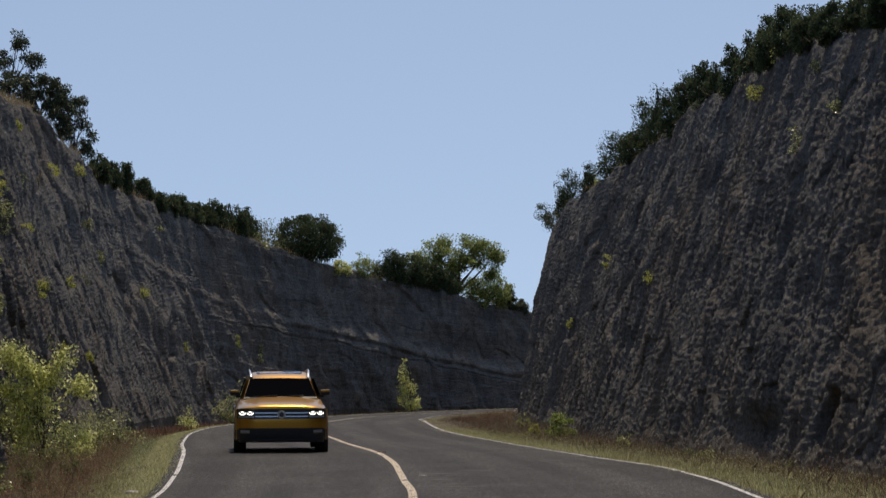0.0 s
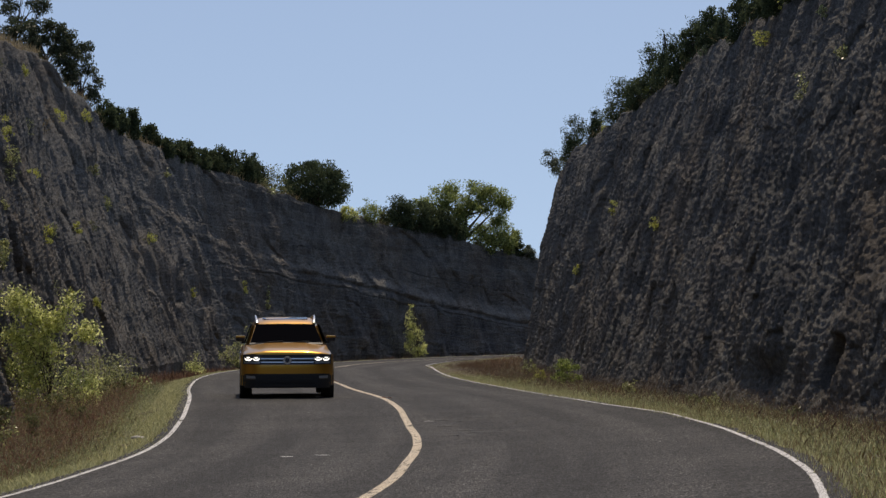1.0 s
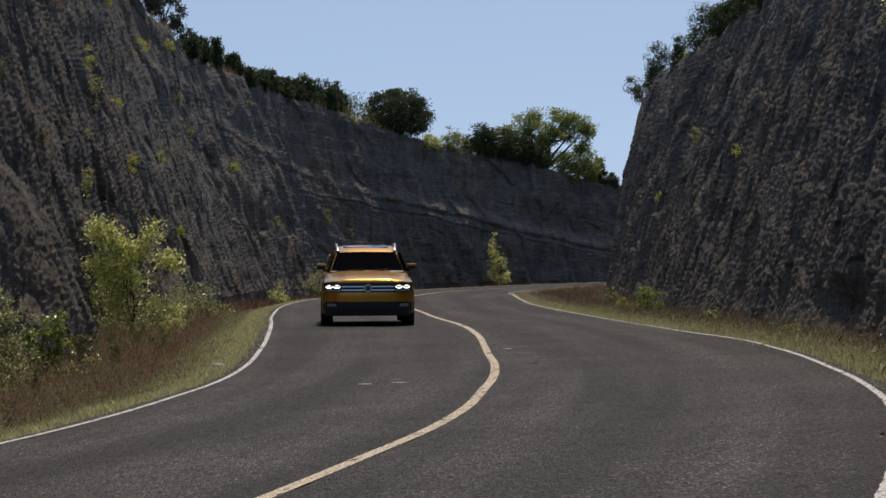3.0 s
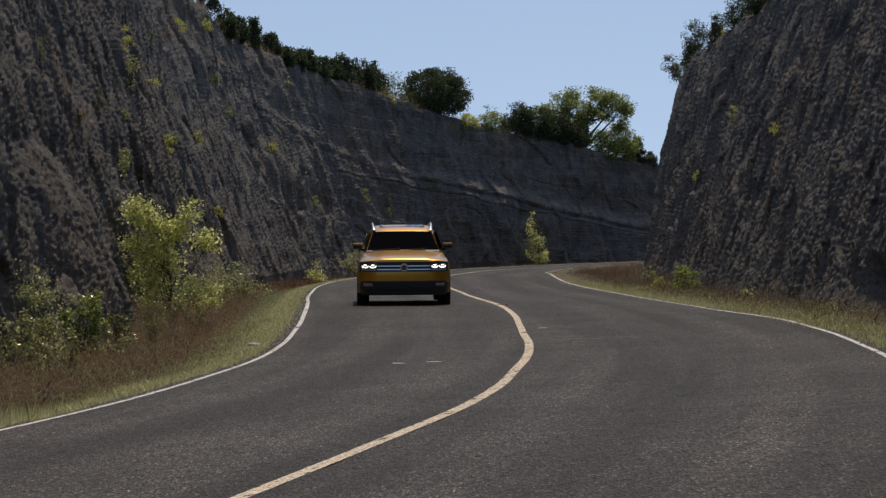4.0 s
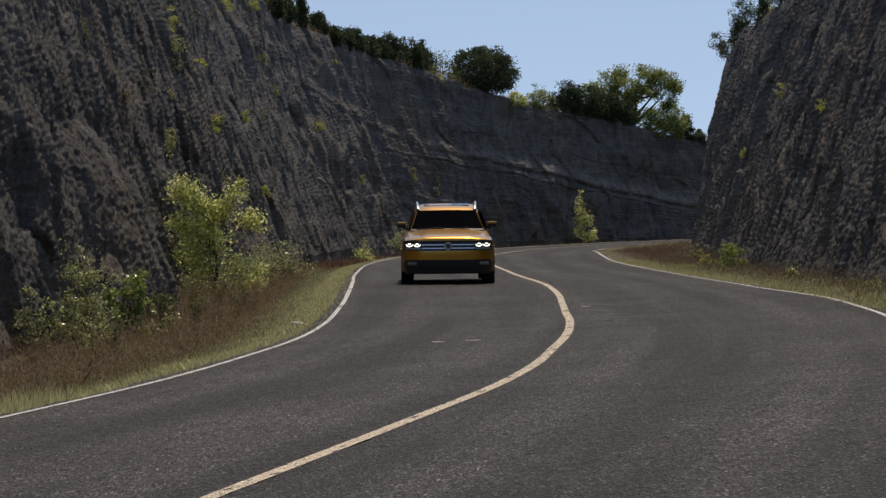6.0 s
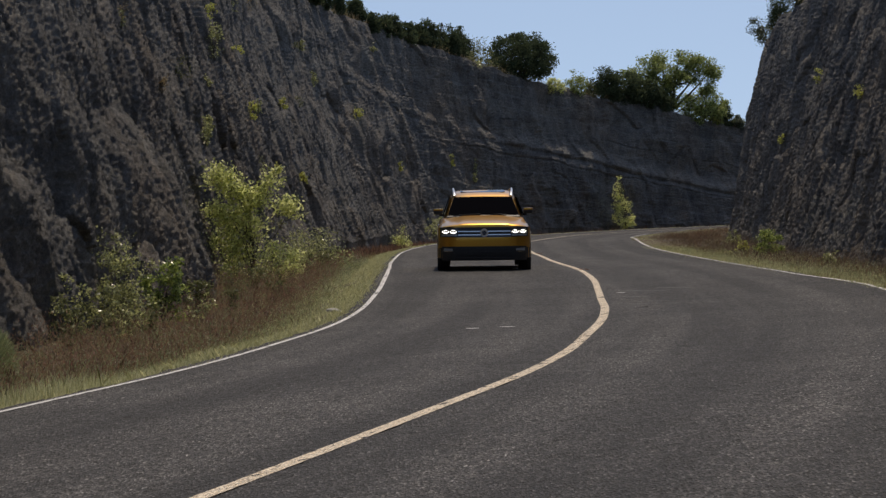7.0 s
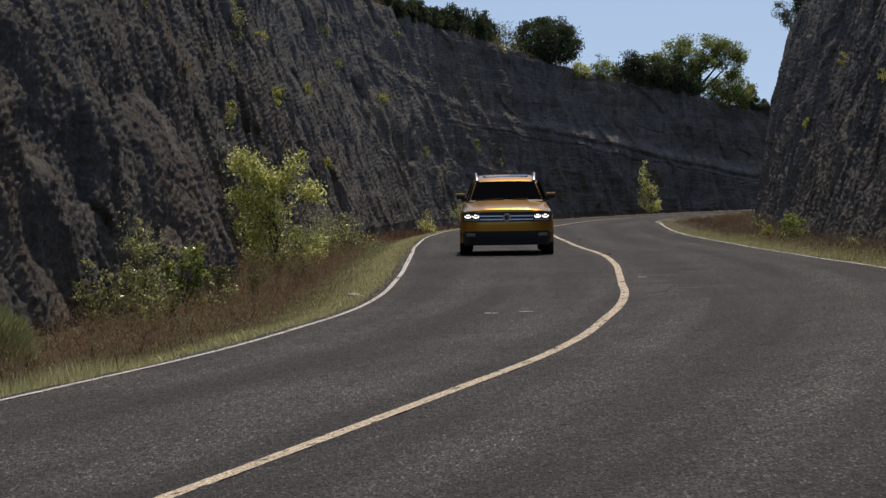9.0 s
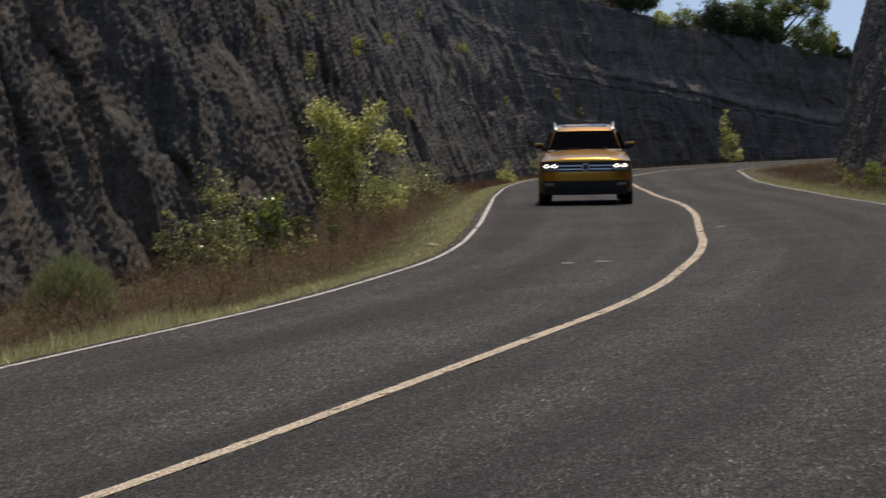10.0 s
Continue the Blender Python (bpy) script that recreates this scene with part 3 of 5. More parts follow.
    for k, far in enumerate((0.5, 1.2, 2.2, 4, 7, 12, 20, 32, 45)):
        z = last[:, 2] - 0.08 * min(far, 2) + 0.2 * gradient_noise(u / 3, far / 3 + 0 * u, 0 * u, seed + 30) * min(far / 2, 1) - (0.04 * far if far > 4 else 0)
        if far == 45:
            z = z * 0 - 1.2
        rows.append(np.stack([last[:, 0] + bx * far, last[:, 1] + by * far, z], -1)[None])
    P = np.concatenate(rows)
    faces = grid_faces(P.shape[0], P.shape[1])
    if side < 0:
        faces = faces[:, ::-1]
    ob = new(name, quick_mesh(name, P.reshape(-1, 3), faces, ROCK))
    tagged(ob, label, "rock face", kind="structure")
    return rows[0], np.concatenate([rows[0][-1:], *rows[1:7]]).reshape(-1, 3)


FACE_LEFT, TOP_LEFT = build_cut("rock_wall_left", CUT_LEFT, 1, "dark grey-brown rock cut with vertical grooves and a pale bench", None, 100)
FACE_RIGHT, TOP_RIGHT = build_cut("rock_wall_right", CUT_RIGHT, -1, "steep dark grey-brown rock cut with rough weathered face", (1.0, -0.25), 300)


def on_face(face, x, y, z):
    """Place on a rock face nearest to that point."""
    p = face.reshape(-1, 3)
    return Vector(p[((p - np.array((x, y, z))) ** 2).sum(1).argmin()])


def on_top(top, x, y):
    """Height of the land on a wall's top."""
    return float(top[((top[:, :2] - np.array((x, y))) ** 2).sum(1).argmin(), 2])


def on_ground(x, y):
    return float(ground_height([x], [y])[0])

# ---- plants ----
def child(name, me, parent, label=""):
    ob = new(name, me)
    ob.parent = parent
    return tagged(ob, label)


def tube(points, radii, sides=6):
    """Verts and faces of a tapered tube along points."""
    p = np.asarray(points, float)
    way = np.gradient(p, axis=0)
    way /= np.linalg.norm(way, axis=1)[:, None] + 1e-9
    ref = np.array((0.31, 0.95, 0.05))
    a = np.cross(way, ref)
    a /= np.linalg.norm(a, axis=1)[:, None] + 1e-9
    b = np.cross(way, a)
    turn = np.linspace(0, 2 * np.pi, sides, endpoint=False)
    ring = a[:, None, :] * np.cos(turn)[None, :, None] + b[:, None, :] * np.sin(turn)[None, :, None]
    v = (p[:, None, :] + ring * np.asarray(radii)[:, None, None]).reshape(-1, 3)
    f = []
    for i in range(len(p) - 1):
        for j in range(sides):
            k = (j + 1) % sides
            f.append((i * sides + j, i * sides + k, (i + 1) * sides + k, (i + 1) * sides + j))
    return v, np.array(f)


def leaf_cards(rng, where, size, along=None, slim=0.55):
    """Small pointed leaves, folded along the middle, one at each place."""
    n = len(where)
    way = rng.normal(size=(n, 3))
    if along is not None:
        way = way * 0.7 + along
    way /= np.linalg.norm(way, axis=1)[:, None]
    side = np.cross(way, rng.normal(size=(n, 3)))
    side /= np.linalg.norm(side, axis=1)[:, None]
    length = (size * rng.uniform(0.6, 1.35, n))[:, None]
    p0 = where
    p1 = where + way * length * 0.45 + side * length * slim / 2
    p2 = where + way * length
    p3 = where + way * length * 0.45 - side * length * slim / 2
    v = np.stack([p0, p1, p2, p3], 1).reshape(-1, 3)
    return v, np.arange(4 * n).reshape(-1, 4)


def plant(name, x, y, base, top, width, leaf, size, leaves, clumps, shape, label, category, group="", seed=0, stems=3, depth=1.0, lean=(0.0, 0.0), girth=0.05, clump=0.16, lobes=()):
    """A shrub or tree: trunk, limbs and a crown of small leaves in uneven clumps.
    lobes: x (half widths), height (share of the whole), radius and share of the clumps of each bulge."""
    rng = np.random.default_rng(seed)
    root = new(name)
    root.location = (x, y, base)
    tagged(root, label, category, group)
    h, w = top - base, width / 2
    # clump centres
    c = np.empty((0, 3))
    if shape == "stems":
        # leafy stems that spread from the base, with gaps between them
        for k in range(max(stems, 6)):
            a, up = rng.uniform(0, 2 * np.pi), rng.uniform(0.3, 1.0)
            out = rng.uniform(0.4, 1.0) * (1.2 - 0.5 * up)
            if k < 3:
                a, out, up = (2.6, 0.1, 5.9)[k], (0.5, 0.35, 0.95)[k], (1.0, 0.92, 0.82)[k]
            s = np.sort(rng.uniform(0.12, 1.0, max(4, clumps // max(stems, 6))))[:, None]
            arm = np.concatenate([np.cos(a) * out * s ** 1.4, np.sin(a) * out * s ** 1.4, up * (1 - (1 - s) ** 1.5)], 1)
            c = np.concatenate([c, arm + rng.normal(size=arm.shape) * (0.10, 0.10, 0.05)])
        clumps = len(c)
    for lx, lz, lr, share in lobes:
        q = rng.normal(size=(int(clumps * share), 3))
        q *= (lr * rng.uniform(0.35, 1.0, len(q)) ** 0.6 / np.linalg.norm(q, axis=1))[:, None]
        c = np.concatenate([c, q * (1, 1.2, width / (2 * h)) + (lx, 0, lz)])
    while len(c) < clumps:
        q = rng.uniform(-1, 1, (400, 3))
        r = np.linalg.norm(q, axis=1)
        u = (q[:, 2] + 1) / 2
        if shape == "round":
            q = q[(r < 1) & (r > 0.35)]
            q[:, 2] = 0.56 + 0.42 * q[:, 2]
        elif shape == "bush":
            wide = np.interp(u, [0, 0.25, 0.6, 1], [0.75, 1.0, 0.88, 0.4])
            q = q[np.hypot(q[:, 0], q[:, 1]) < wide]
            q[:, 2] = 0.08 + 0.9 * (q[:, 2] + 1) / 2
        elif shape == "open":
            # uneven outline and gaps
            turn = np.arctan2(q[:, 1], q[:, 0])
            wide = np.interp(u, [0, 0.2, 0.6, 0.85, 1], [0.6, 1.0, 0.9, 0.6, 0.25]) * (1 + 0.45 * gradient_noise(np.cos(turn) * 1.3, np.sin(turn) * 1.3, u * 2.6, seed))
            q = q[(np.hypot(q[:, 0], q[:, 1]) < wide) & (gradient_noise(q[:, 0] * 2.1, q[:, 1] * 2.1, u * 3.2, seed + 5) > -0.12)]
            q[:, 2] = 0.05 + 0.95 * (q[:, 2] + 1) / 2
        elif shape == "cone":
            wide = np.interp(u, [0, 0.12, 0.5, 1], [0.5, 1.0, 0.65, 0.06])
            q = q[np.hypot(q[:, 0], q[:, 1]) < wide]
            q[:, 2] = 0.12 + 0.88 * (q[:, 2] + 1) / 2
        elif shape == "crown":
            wide = np.interp(u, [0, 0.3, 0.75, 1], [0.35, 0.85, 1.0, 0.5])
            q = q[(np.hypot(q[:, 0], q[:, 1]) < wide) & (np.hypot(q[:, 0], q[:, 1]) > wide * 0.25)]
            q[:, 2] = 0.28 + 0.7 * (q[:, 2] + 1) / 2
        else:
            q = q[r < 1]
            q[:, 2] = 0.1 + 0.85 * (q[:, 2] + 1) / 2
        c = np.concatenate([c, q])
    c = c[:clumps]
    c[:, 0] *= w * 0.9
    c[:, 1] *= w * 0.9 * depth
    c[:, 2] *= h * 0.96
    if shape == "crown":
        c[:, 2] += 0.10 * h * gradient_noise(c[:, 0] * 1.3, c[:, 1] * 1.3, 0 * c[:, 0], seed)
    c[:, 0] += lean[0] * c[:, 2] / h
    c[:, 1] += lean[1] * c[:, 2] / h
    # trunk and limbs
    trunk_top = np.array((lean[0] * 0.5, lean[1] * 0.5, h * (0.85 if shape in ("cone", "spire") else 0.5)))
    t = np.linspace(0, 1, 8)[:, None]
    line = t * trunk_top + np.stack([0.04 * h * np.sin(t[:, 0] * 5 + seed), 0.03 * h * np.cos(t[:, 0] * 4 + seed), 0 * t[:, 0]], -1) * t
    v, f = tube(line, girth * np.linspace(1.0, 0.45, 8), 7)
    child("trunk", quick_mesh("trunk", v, f, BARK, True), root)
    order = rng.permutation(clumps)
    twig_v, twig_f, count = [], [], 0
    for k, i in enumerate(order[: max(stems, min(clumps, 26))]):
        start = line[rng.integers(1, 8)] if k >= 2 else line[2]
        mid = (start + c[i]) / 2 + rng.normal(size=3) * 0.06 * h
        s = np.linspace(0, 1, 6)[:, None]
        curve = (1 - s) ** 2 * start + 2 * s * (1 - s) * mid + s ** 2 * c[i]
        big = k < stems
        v, f = tube(curve, girth * np.linspace(0.5, 0.14, 6) * (1 if big else 0.5), 5)
        if big:
            child("limb", quick_mesh("limb", v, f, BARK, True), root)
        else:
            twig_v.append(v)
            twig_f.append(f + count)
            count += len(v)
    if twig_v:
        child("branchwork", quick_mesh("branchwork", np.concatenate(twig_v), np.concatenate(twig_f), BARK), root)
    # leaves
    weight = rng.uniform(0.4, 1.6, clumps)
    pick = rng.choice(clumps, leaves, p=weight / weight.sum())
    spread = clump * (w + h) / 2 * rng.uniform(0.6, 1.3, clumps)
    where = c[pick] + np.clip(rng.normal(size=(leaves, 3)), -1.5, 1.5) * spread[pick][:, None] * np.array((1, 1, 0.8))
    if shape == "spire":
        # upright tufts
        where = c[pick] + rng.normal(size=(leaves, 3)) * spread[pick][:, None] * np.array((0.55, 0.55, 1.7))
    where[:, 2] = np.clip(where[:, 2], 0.02, h * 1.04)
    up = np.array((0, 0, 0.8)) if shape in ("spire", "round") else np.array((0, 0, -0.15))
    v, f = leaf_cards(rng, where, size, up)
    child("crown", quick_mesh("crown", v, f, leaf), root)
    return root


# on the crest of the far bend and of the left wall: x, y, height of the top, width
JUNIPER = "dark green juniper bush growing along the rock crest"
for k, (x, y, top, wide) in enumerate([(-9.02, 94.0, 11.13, 0.95), (-8.64, 96.1, 11.05, 0.85), (-8.14, 98.3, 11.1, 0.52), (-7.56, 100.1, 10.7, 0.95), (-6.95, 101.7, 10.1, 0.9), (-6.49, 102.7, 10.04, 1.0), (-6.01, 104.1, 10.2, 1.0),
                                       (-5.47, 105.3, 9.9, 1.0), (-4.92, 106.5, 10.05, 1.0), (-4.37, 107.4, 10.2, 1.0), (-3.38, 108.9, 10.1, 1.0), (-2.8, 110.4, 9.9, 0.9),
                                       (4.52, 116.5, 8.37, 1.35), (5.12, 116.8, 8.3, 1.35), (5.85, 117.3, 8.12, 1.42), (6.56, 117.8, 7.78, 1.3), (7.26, 118.1, 7.68, 1.3), (7.9, 118.4, 7.3, 1.2)]):
    plant("juniper", x, y, min(on_top(TOP_LEFT, x, y) - 0.2, top - 0.9), top + 0.18, wide * 1.2, LEAF_JUNIPER, 0.10, 5200, 70, "bush", JUNIPER, "juniper", "junipers on the crest", 500 + k, 3, girth=0.06, clump=0.10)
# pointed tops between them
for k, (x, y, top, wide) in enumerate([(-8.2, 98.5, 11.15, 0.5), (-6.2, 103.6, 10.4, 0.6), (-5.2, 106.0, 10.25, 0.55), (-4.6, 107.0, 10.4, 0.6), (-3.87, 108.1, 10.62, 0.75), (-3.1, 109.3, 10.4, 0.7), (-2.92, 109.6, 10.4, 0.7), (11.45, 120.1, 6.95, 0.8), (11.0, 119.9, 6.6, 0.7)]):
    plant("juniper", x, y, on_top(TOP_LEFT, x, y) - 0.4, top, wide * 1.3, LEAF_JUNIPER, 0.10, 3000, 60, "cone", JUNIPER, "juniper", "junipers on the crest", 520 + k, 3, girth=0.06, clump=0.075)
plant("juniper", 0.1, 113.4, on_top(TOP_LEFT, 0.1, 113.4) - 0.6, 10.2, 3.9, LEAF_JUNIPER, 0.11, 22000, 260, "round", "large rounded dark juniper standing on the rock crest", "juniper", "junipers on the crest", 540, 5, girth=0.12, clump=0.07)
for k, (x, y, top, wide, leaf) in enumerate([(-2.0, 111.4, 9.7, 2.0, LEAF_DULL), (-2.5, 110.0, 8.9, 1.5, LEAF_OLIVE), (1.91, 114.1, 7.8, 1.2, LEAF_BRIGHT), (3.11, 115.2, 8.3, 1.25, LEAF_OAK), (3.75, 116.0, 7.6, 1.0, LEAF_DULL), (12.15, 120.2, 5.95, 0.85, LEAF_GREY)]):
    plant("shrub", x, y, on_top(TOP_LEFT, x, y) - 0.3, top, wide, leaf, 0.10, 2000, 36, "bush", "pale green shrub on the edge of the rock crest", "shrub", "", 560 + k, 3, girth=0.04, clump=0.13)
plant("oak_tree", 8.5, 119.6, on_top(TOP_LEFT, 8.5, 119.6) - 0.2, 9.6, 5.6, LEAF_OAK, 0.115, 21000, 150, "crown", "broad airy green oak standing on the rock crest", "tree", "", 570, 12, girth=0.15, clump=0.062,
      lobes=((-0.81, 0.63, 0.25, 0.08), (-0.5, 0.77, 0.25, 0.09), (-0.3, 0.84, 0.18, 0.06), (-0.58, 0.48, 0.25, 0.09), (-0.25, 0.56, 0.24, 0.08), (0.03, 0.66, 0.2, 0.07), (0.2, 0.93, 0.13, 0.04), (0.26, 0.72, 0.18, 0.07),
             (0.48, 0.84, 0.16, 0.06), (0.73, 0.8, 0.18, 0.08), (0.93, 0.71, 0.12, 0.05), (0.78, 0.53, 0.1, 0.03), (0.48, 0.57, 0.11, 0.03), (-0.08, 0.36, 0.22, 0.07), (-0.4, 0.25, 0.28, 0.09)))
plant("oak_tree", 10.2, 120.1, on_top(TOP_LEFT, 10.2, 120.1) - 0.2, 7.6, 3.3, LEAF_OAK, 0.11, 9500, 80, "bush", "low bushy green oak beside the larger oak", "tree", "", 571, 6, girth=0.1, clump=0.10)
SCRUB = "slender dark scrub oak leaning over the rock crest"
plant("oak_tree", -11.67, 85.5, on_top(TOP_LEFT, -11.67, 85.5) - 0.3, 15.9, 2.5, LEAF_SCRUB, 0.10, 6500, 80, "crown", SCRUB, "tree", "scrub oaks on the crest", 580, 7, girth=0.07, clump=0.04,
      lobes=((0.27, 0.8, 0.27, 0.15), (0.76, 0.66, 0.29, 0.16), (0.64, 0.5, 0.27, 0.13), (-0.27, 0.66, 0.3, 0.13), (0.0, 0.5, 0.36, 0.15), (0.2, 0.36, 0.4, 0.14), (-0.5, 0.4, 0.4, 0.14)))
plant("oak_tree", -10.4, 84.4, on_top(TOP_LEFT, -10.4, 84.4) - 0.4, 13.4, 2.9, LEAF_SCRUB, 0.10, 11000, 90, "bush", SCRUB, "tree", "scrub oaks on the crest", 581, 5, girth=0.07, clump=0.06,
      lobes=((-0.6, 0.75, 0.6, 0.2), (0.2, 0.8, 0.4, 0.2), (0.6, 0.7, 0.28, 0.12), (0.0, 0.5, 0.6, 0.2), (0.6, 0.4, 0.44, 0.16), (0.7, 0.2, 0.3, 0.1)))
plant("oak_tree", -9.9, 91.5, on_top(TOP_LEFT, -9.9, 91.5) - 0.6, 13.7, 2.5, LEAF_SCRUB, 0.10, 7000, 90, "crown", SCRUB, "tree", "scrub oaks on the crest", 582, 7, girth=0.07, clump=0.045,
      lobes=((-0.4, 0.83, 0.44, 0.22), (0.26, 0.8, 0.36, 0.16), (-0.2, 0.58, 0.4, 0.18), (0.4, 0.64, 0.28, 0.1), (0.8, 0.5, 0.18, 0.06), (0.4, 0.32, 0.36, 0.18), (0.0, 0.16, 0.28, 0.08)))
# on the crest of the right wall
plant("shrub", 9.25, 79.0, 6.9, 8.35, 1.0, LEAF_GREY, 0.065, 2600, 50, "open", "airy grey-green shrub hanging over the rock edge", "shrub", "", 600, 4, lean=(-0.6, 0), girth=0.03, clump=0.09)
for k, (x, y, top, wide, shape) in enumerate([(9.26, 76.0, 9.05, 1.0, 0), (9.69, 73.4, 9.1, 0.6, 1), (9.79, 68.5, 9.72, 1.15, 0), (9.87, 65.1, 9.25, 0.9, 0), (10.06, 63.7, 10.05, 0.9, 0), (10.14, 61.8, 10.4, 0.7, 2), (10.15, 59.5, 9.85, 0.8, 1), (10.26, 57.8, 10.05, 0.75, 1), (10.23, 55.3, 9.95, 0.8, 0),
                                              (10.22, 53.8, 9.83, 0.5, 2), (10.27, 51.5, 9.95, 0.65, 1), (10.21, 49.5, 9.85, 0.65, 2), (10.13, 47.7, 9.65, 0.55, 1), (10.07, 46.6, 9.75, 0.7, 0), (9.96, 44.5, 9.55, 0.9, 0), (9.84, 42.1, 9.2, 0.85, 1), (9.73, 39.7, 8.9, 0.8, 0), (9.59, 37.2, 8.6, 0.8, 2), (9.46, 35.1, 8.3, 0.8, 0)]):
    plant("juniper", x, y, min(on_top(TOP_RIGHT, x, y) - 0.25, top - 0.7), top, wide * 1.15, LEAF_JUNIPER, 0.06, (6200, 5600, 3600)[shape], 60, ("bush", "bush", "cone")[shape], "dark green juniper bush overhanging the steep rock edge", "juniper", "junipers on the steep edge", 610 + k, 3, girth=0.05, clump=0.095)

# along the left verge: x, y, top, width
plant("shrub", -5.95, 48.6, on_ground(-5.95, 48.6), 2.5, 2.25, LEAF_BRIGHT, 0.078, 7600, 300, "bush", "tall yellow-green leafy shrub against the rock wall", "shrub", "", 640, 12, depth=0.6, girth=0.03, clump=0.068,
      lobes=((-0.75, 0.93, 0.2, 0.07), (-0.45, 0.84, 0.28, 0.12), (-0.1, 0.72, 0.28, 0.11), (0.3, 0.78, 0.2, 0.06), (0.5, 0.9, 0.14, 0.03), (0.75, 0.68, 0.18, 0.06), (0.95, 0.62, 0.12, 0.03), (-0.75, 0.62, 0.22, 0.07), (-0.4, 0.55, 0.3, 0.11), (0.1, 0.5, 0.25, 0.07),
             (-0.65, 0.38, 0.3, 0.08), (-0.2, 0.32, 0.3, 0.09), (-0.4, 0.16, 0.35, 0.08), (0.1, 0.15, 0.3, 0.06)))
plant("shrub", -5.25, 48.3, on_ground(-5.25, 48.3), 0.75, 1.05, LEAF_BRIGHT, 0.06, 2200, 30, "open", "low yellow-green shrub in the dry grass", "shrub", "", 641, 3, girth=0.03)
plant("shrub", -5.0, 55.0, on_ground(-5.0, 55.0), 0.85, 1.8, LEAF_OLIVE, 0.06, 2600, 60, "open", "olive green shrub growing in rusty grass", "shrub", "", 642, 5, depth=0.6, girth=0.03)
plant("shrub", -5.6, 58.0, on_ground(-5.6, 58.0), 0.9, 1.6, LEAF_OLIVE, 0.06, 2000, 50, "open", "olive green shrub growing in rusty grass", "shrub", "", 643, 5, depth=0.6, girth=0.03)
plant("shrub", -5.75, 35.5, on_ground(-5.75, 35.5), 0.78, 1.0, LEAF_GREEN, 0.06, 2100, 44, "open", "glossy green shrub beside the rock foot", "shrub", "", 644, 5, girth=0.025, clump=0.07,
      lobes=((0.25, 0.8, 0.5, 0.38), (-0.45, 0.62, 0.38, 0.2), (0.55, 0.5, 0.3, 0.12), (0.45, 0.2, 0.3, 0.1), (-0.1, 0.3, 0.45, 0.16)))
plant("shrub", -6.3, 34.6, on_ground(-6.3, 34.6), 0.95, 1.4, LEAF_OLIVE, 0.055, 1350, 60, "stems", "straggly green shrub with long arching stems", "shrub", "", 645, 9, girth=0.018, clump=0.05)
plant("shrub", -6.2, 34.0, on_ground(-6.2, 34.0), 0.42, 1.5, LEAF_DULL, 0.05, 1300, 40, "open", "low dull grey-green weeds at the rock foot", "shrub", "", 646, 5, girth=0.012, clump=0.09)
plant("shrub", -6.7, 33.0, on_ground(-6.7, 33.0), 0.5, 1.2, LEAF_OLIVE, 0.055, 1000, 45, "stems", "straggly green shrub with long arching stems", "shrub", "", 653, 7, girth=0.015, clump=0.06)
plant("shrub", -6.9, 37.0, on_ground(-6.9, 37.0), 1.5, 0.5, LEAF_OLIVE, 0.05, 700, 14, "round", "small green shrub rooted at the rock foot", "shrub", "", 647, 3, girth=0.02)
plant("shrub", -2.85, 86.5, on_ground(-2.85, 86.5), 1.1, 1.7, LEAF_OLIVE, 0.08, 2000, 30, "open", "low olive green shrub at the bend", "shrub", "", 649, 4, depth=0.6, girth=0.03)
plant("shrub", -2.4, 88.0, on_ground(-2.4, 88.0), 1.9, 0.45, LEAF_OLIVE, 0.08, 700, 16, "cone", "slender upright olive green shrub at the bend", "shrub", "", 650, 3, girth=0.03)
plant("shrub", -4.5, 84.0, on_ground(-4.5, 84.0), 0.55, 0.7, LEAF_BRIGHT, 0.07, 700, 14, "open", "small yellow-green shrub in the verge", "shrub", "", 651, 3, girth=0.02)
plant("young_tree", 5.65, 113.0, on_ground(5.65, 113.0), 2.95, 1.45, LEAF_BRIGHT, 0.10, 1900, 90, "cone", "slender young tree with pale leaves before the rock", "tree", "", 652, 5, lean=(-0.45, 0), girth=0.04, clump=0.045)
for k, (x, y, top, wide, leaf, many) in enumerate([(-5.95, 33.3, 0.4, 1.1, LEAF_OLIVE, 650), (-5.85, 32.2, 0.2, 1.0, LEAF_OLIVE, 500), (-5.15, 35.2, 0.15, 0.8, LEAF_OLIVE, 350), (-5.35, 36.4, 0.4, 0.7, LEAF_DULL, 700), (-6.4, 31.0, 0.35, 1.0, LEAF_DULL, 900),
                                                   (-4.85, 46.9, 0.35, 0.9, LEAF_BRIGHT, 900), (-5.1, 51.8, 0.5, 1.1, LEAF_OLIVE, 1300), (-4.7, 53.4, 0.3, 0.8, LEAF_DULL, 800), (-5.3, 43.6, 0.35, 0.9, LEAF_DULL, 800), (-4.55, 41.3, 0.12, 0.7, LEAF_DULL, 600), (-6.75, 36.0, 1.25, 0.6, LEAF_OLIVE, 700)]):
    plant("shrub", x, y, on_ground(x, y), top, wide, leaf, 0.055, many, 44, "stems", "low straggly green shrub among the rusty weeds", "shrub", "", 665 + k * 3, 7, girth=0.01, clump=0.07)
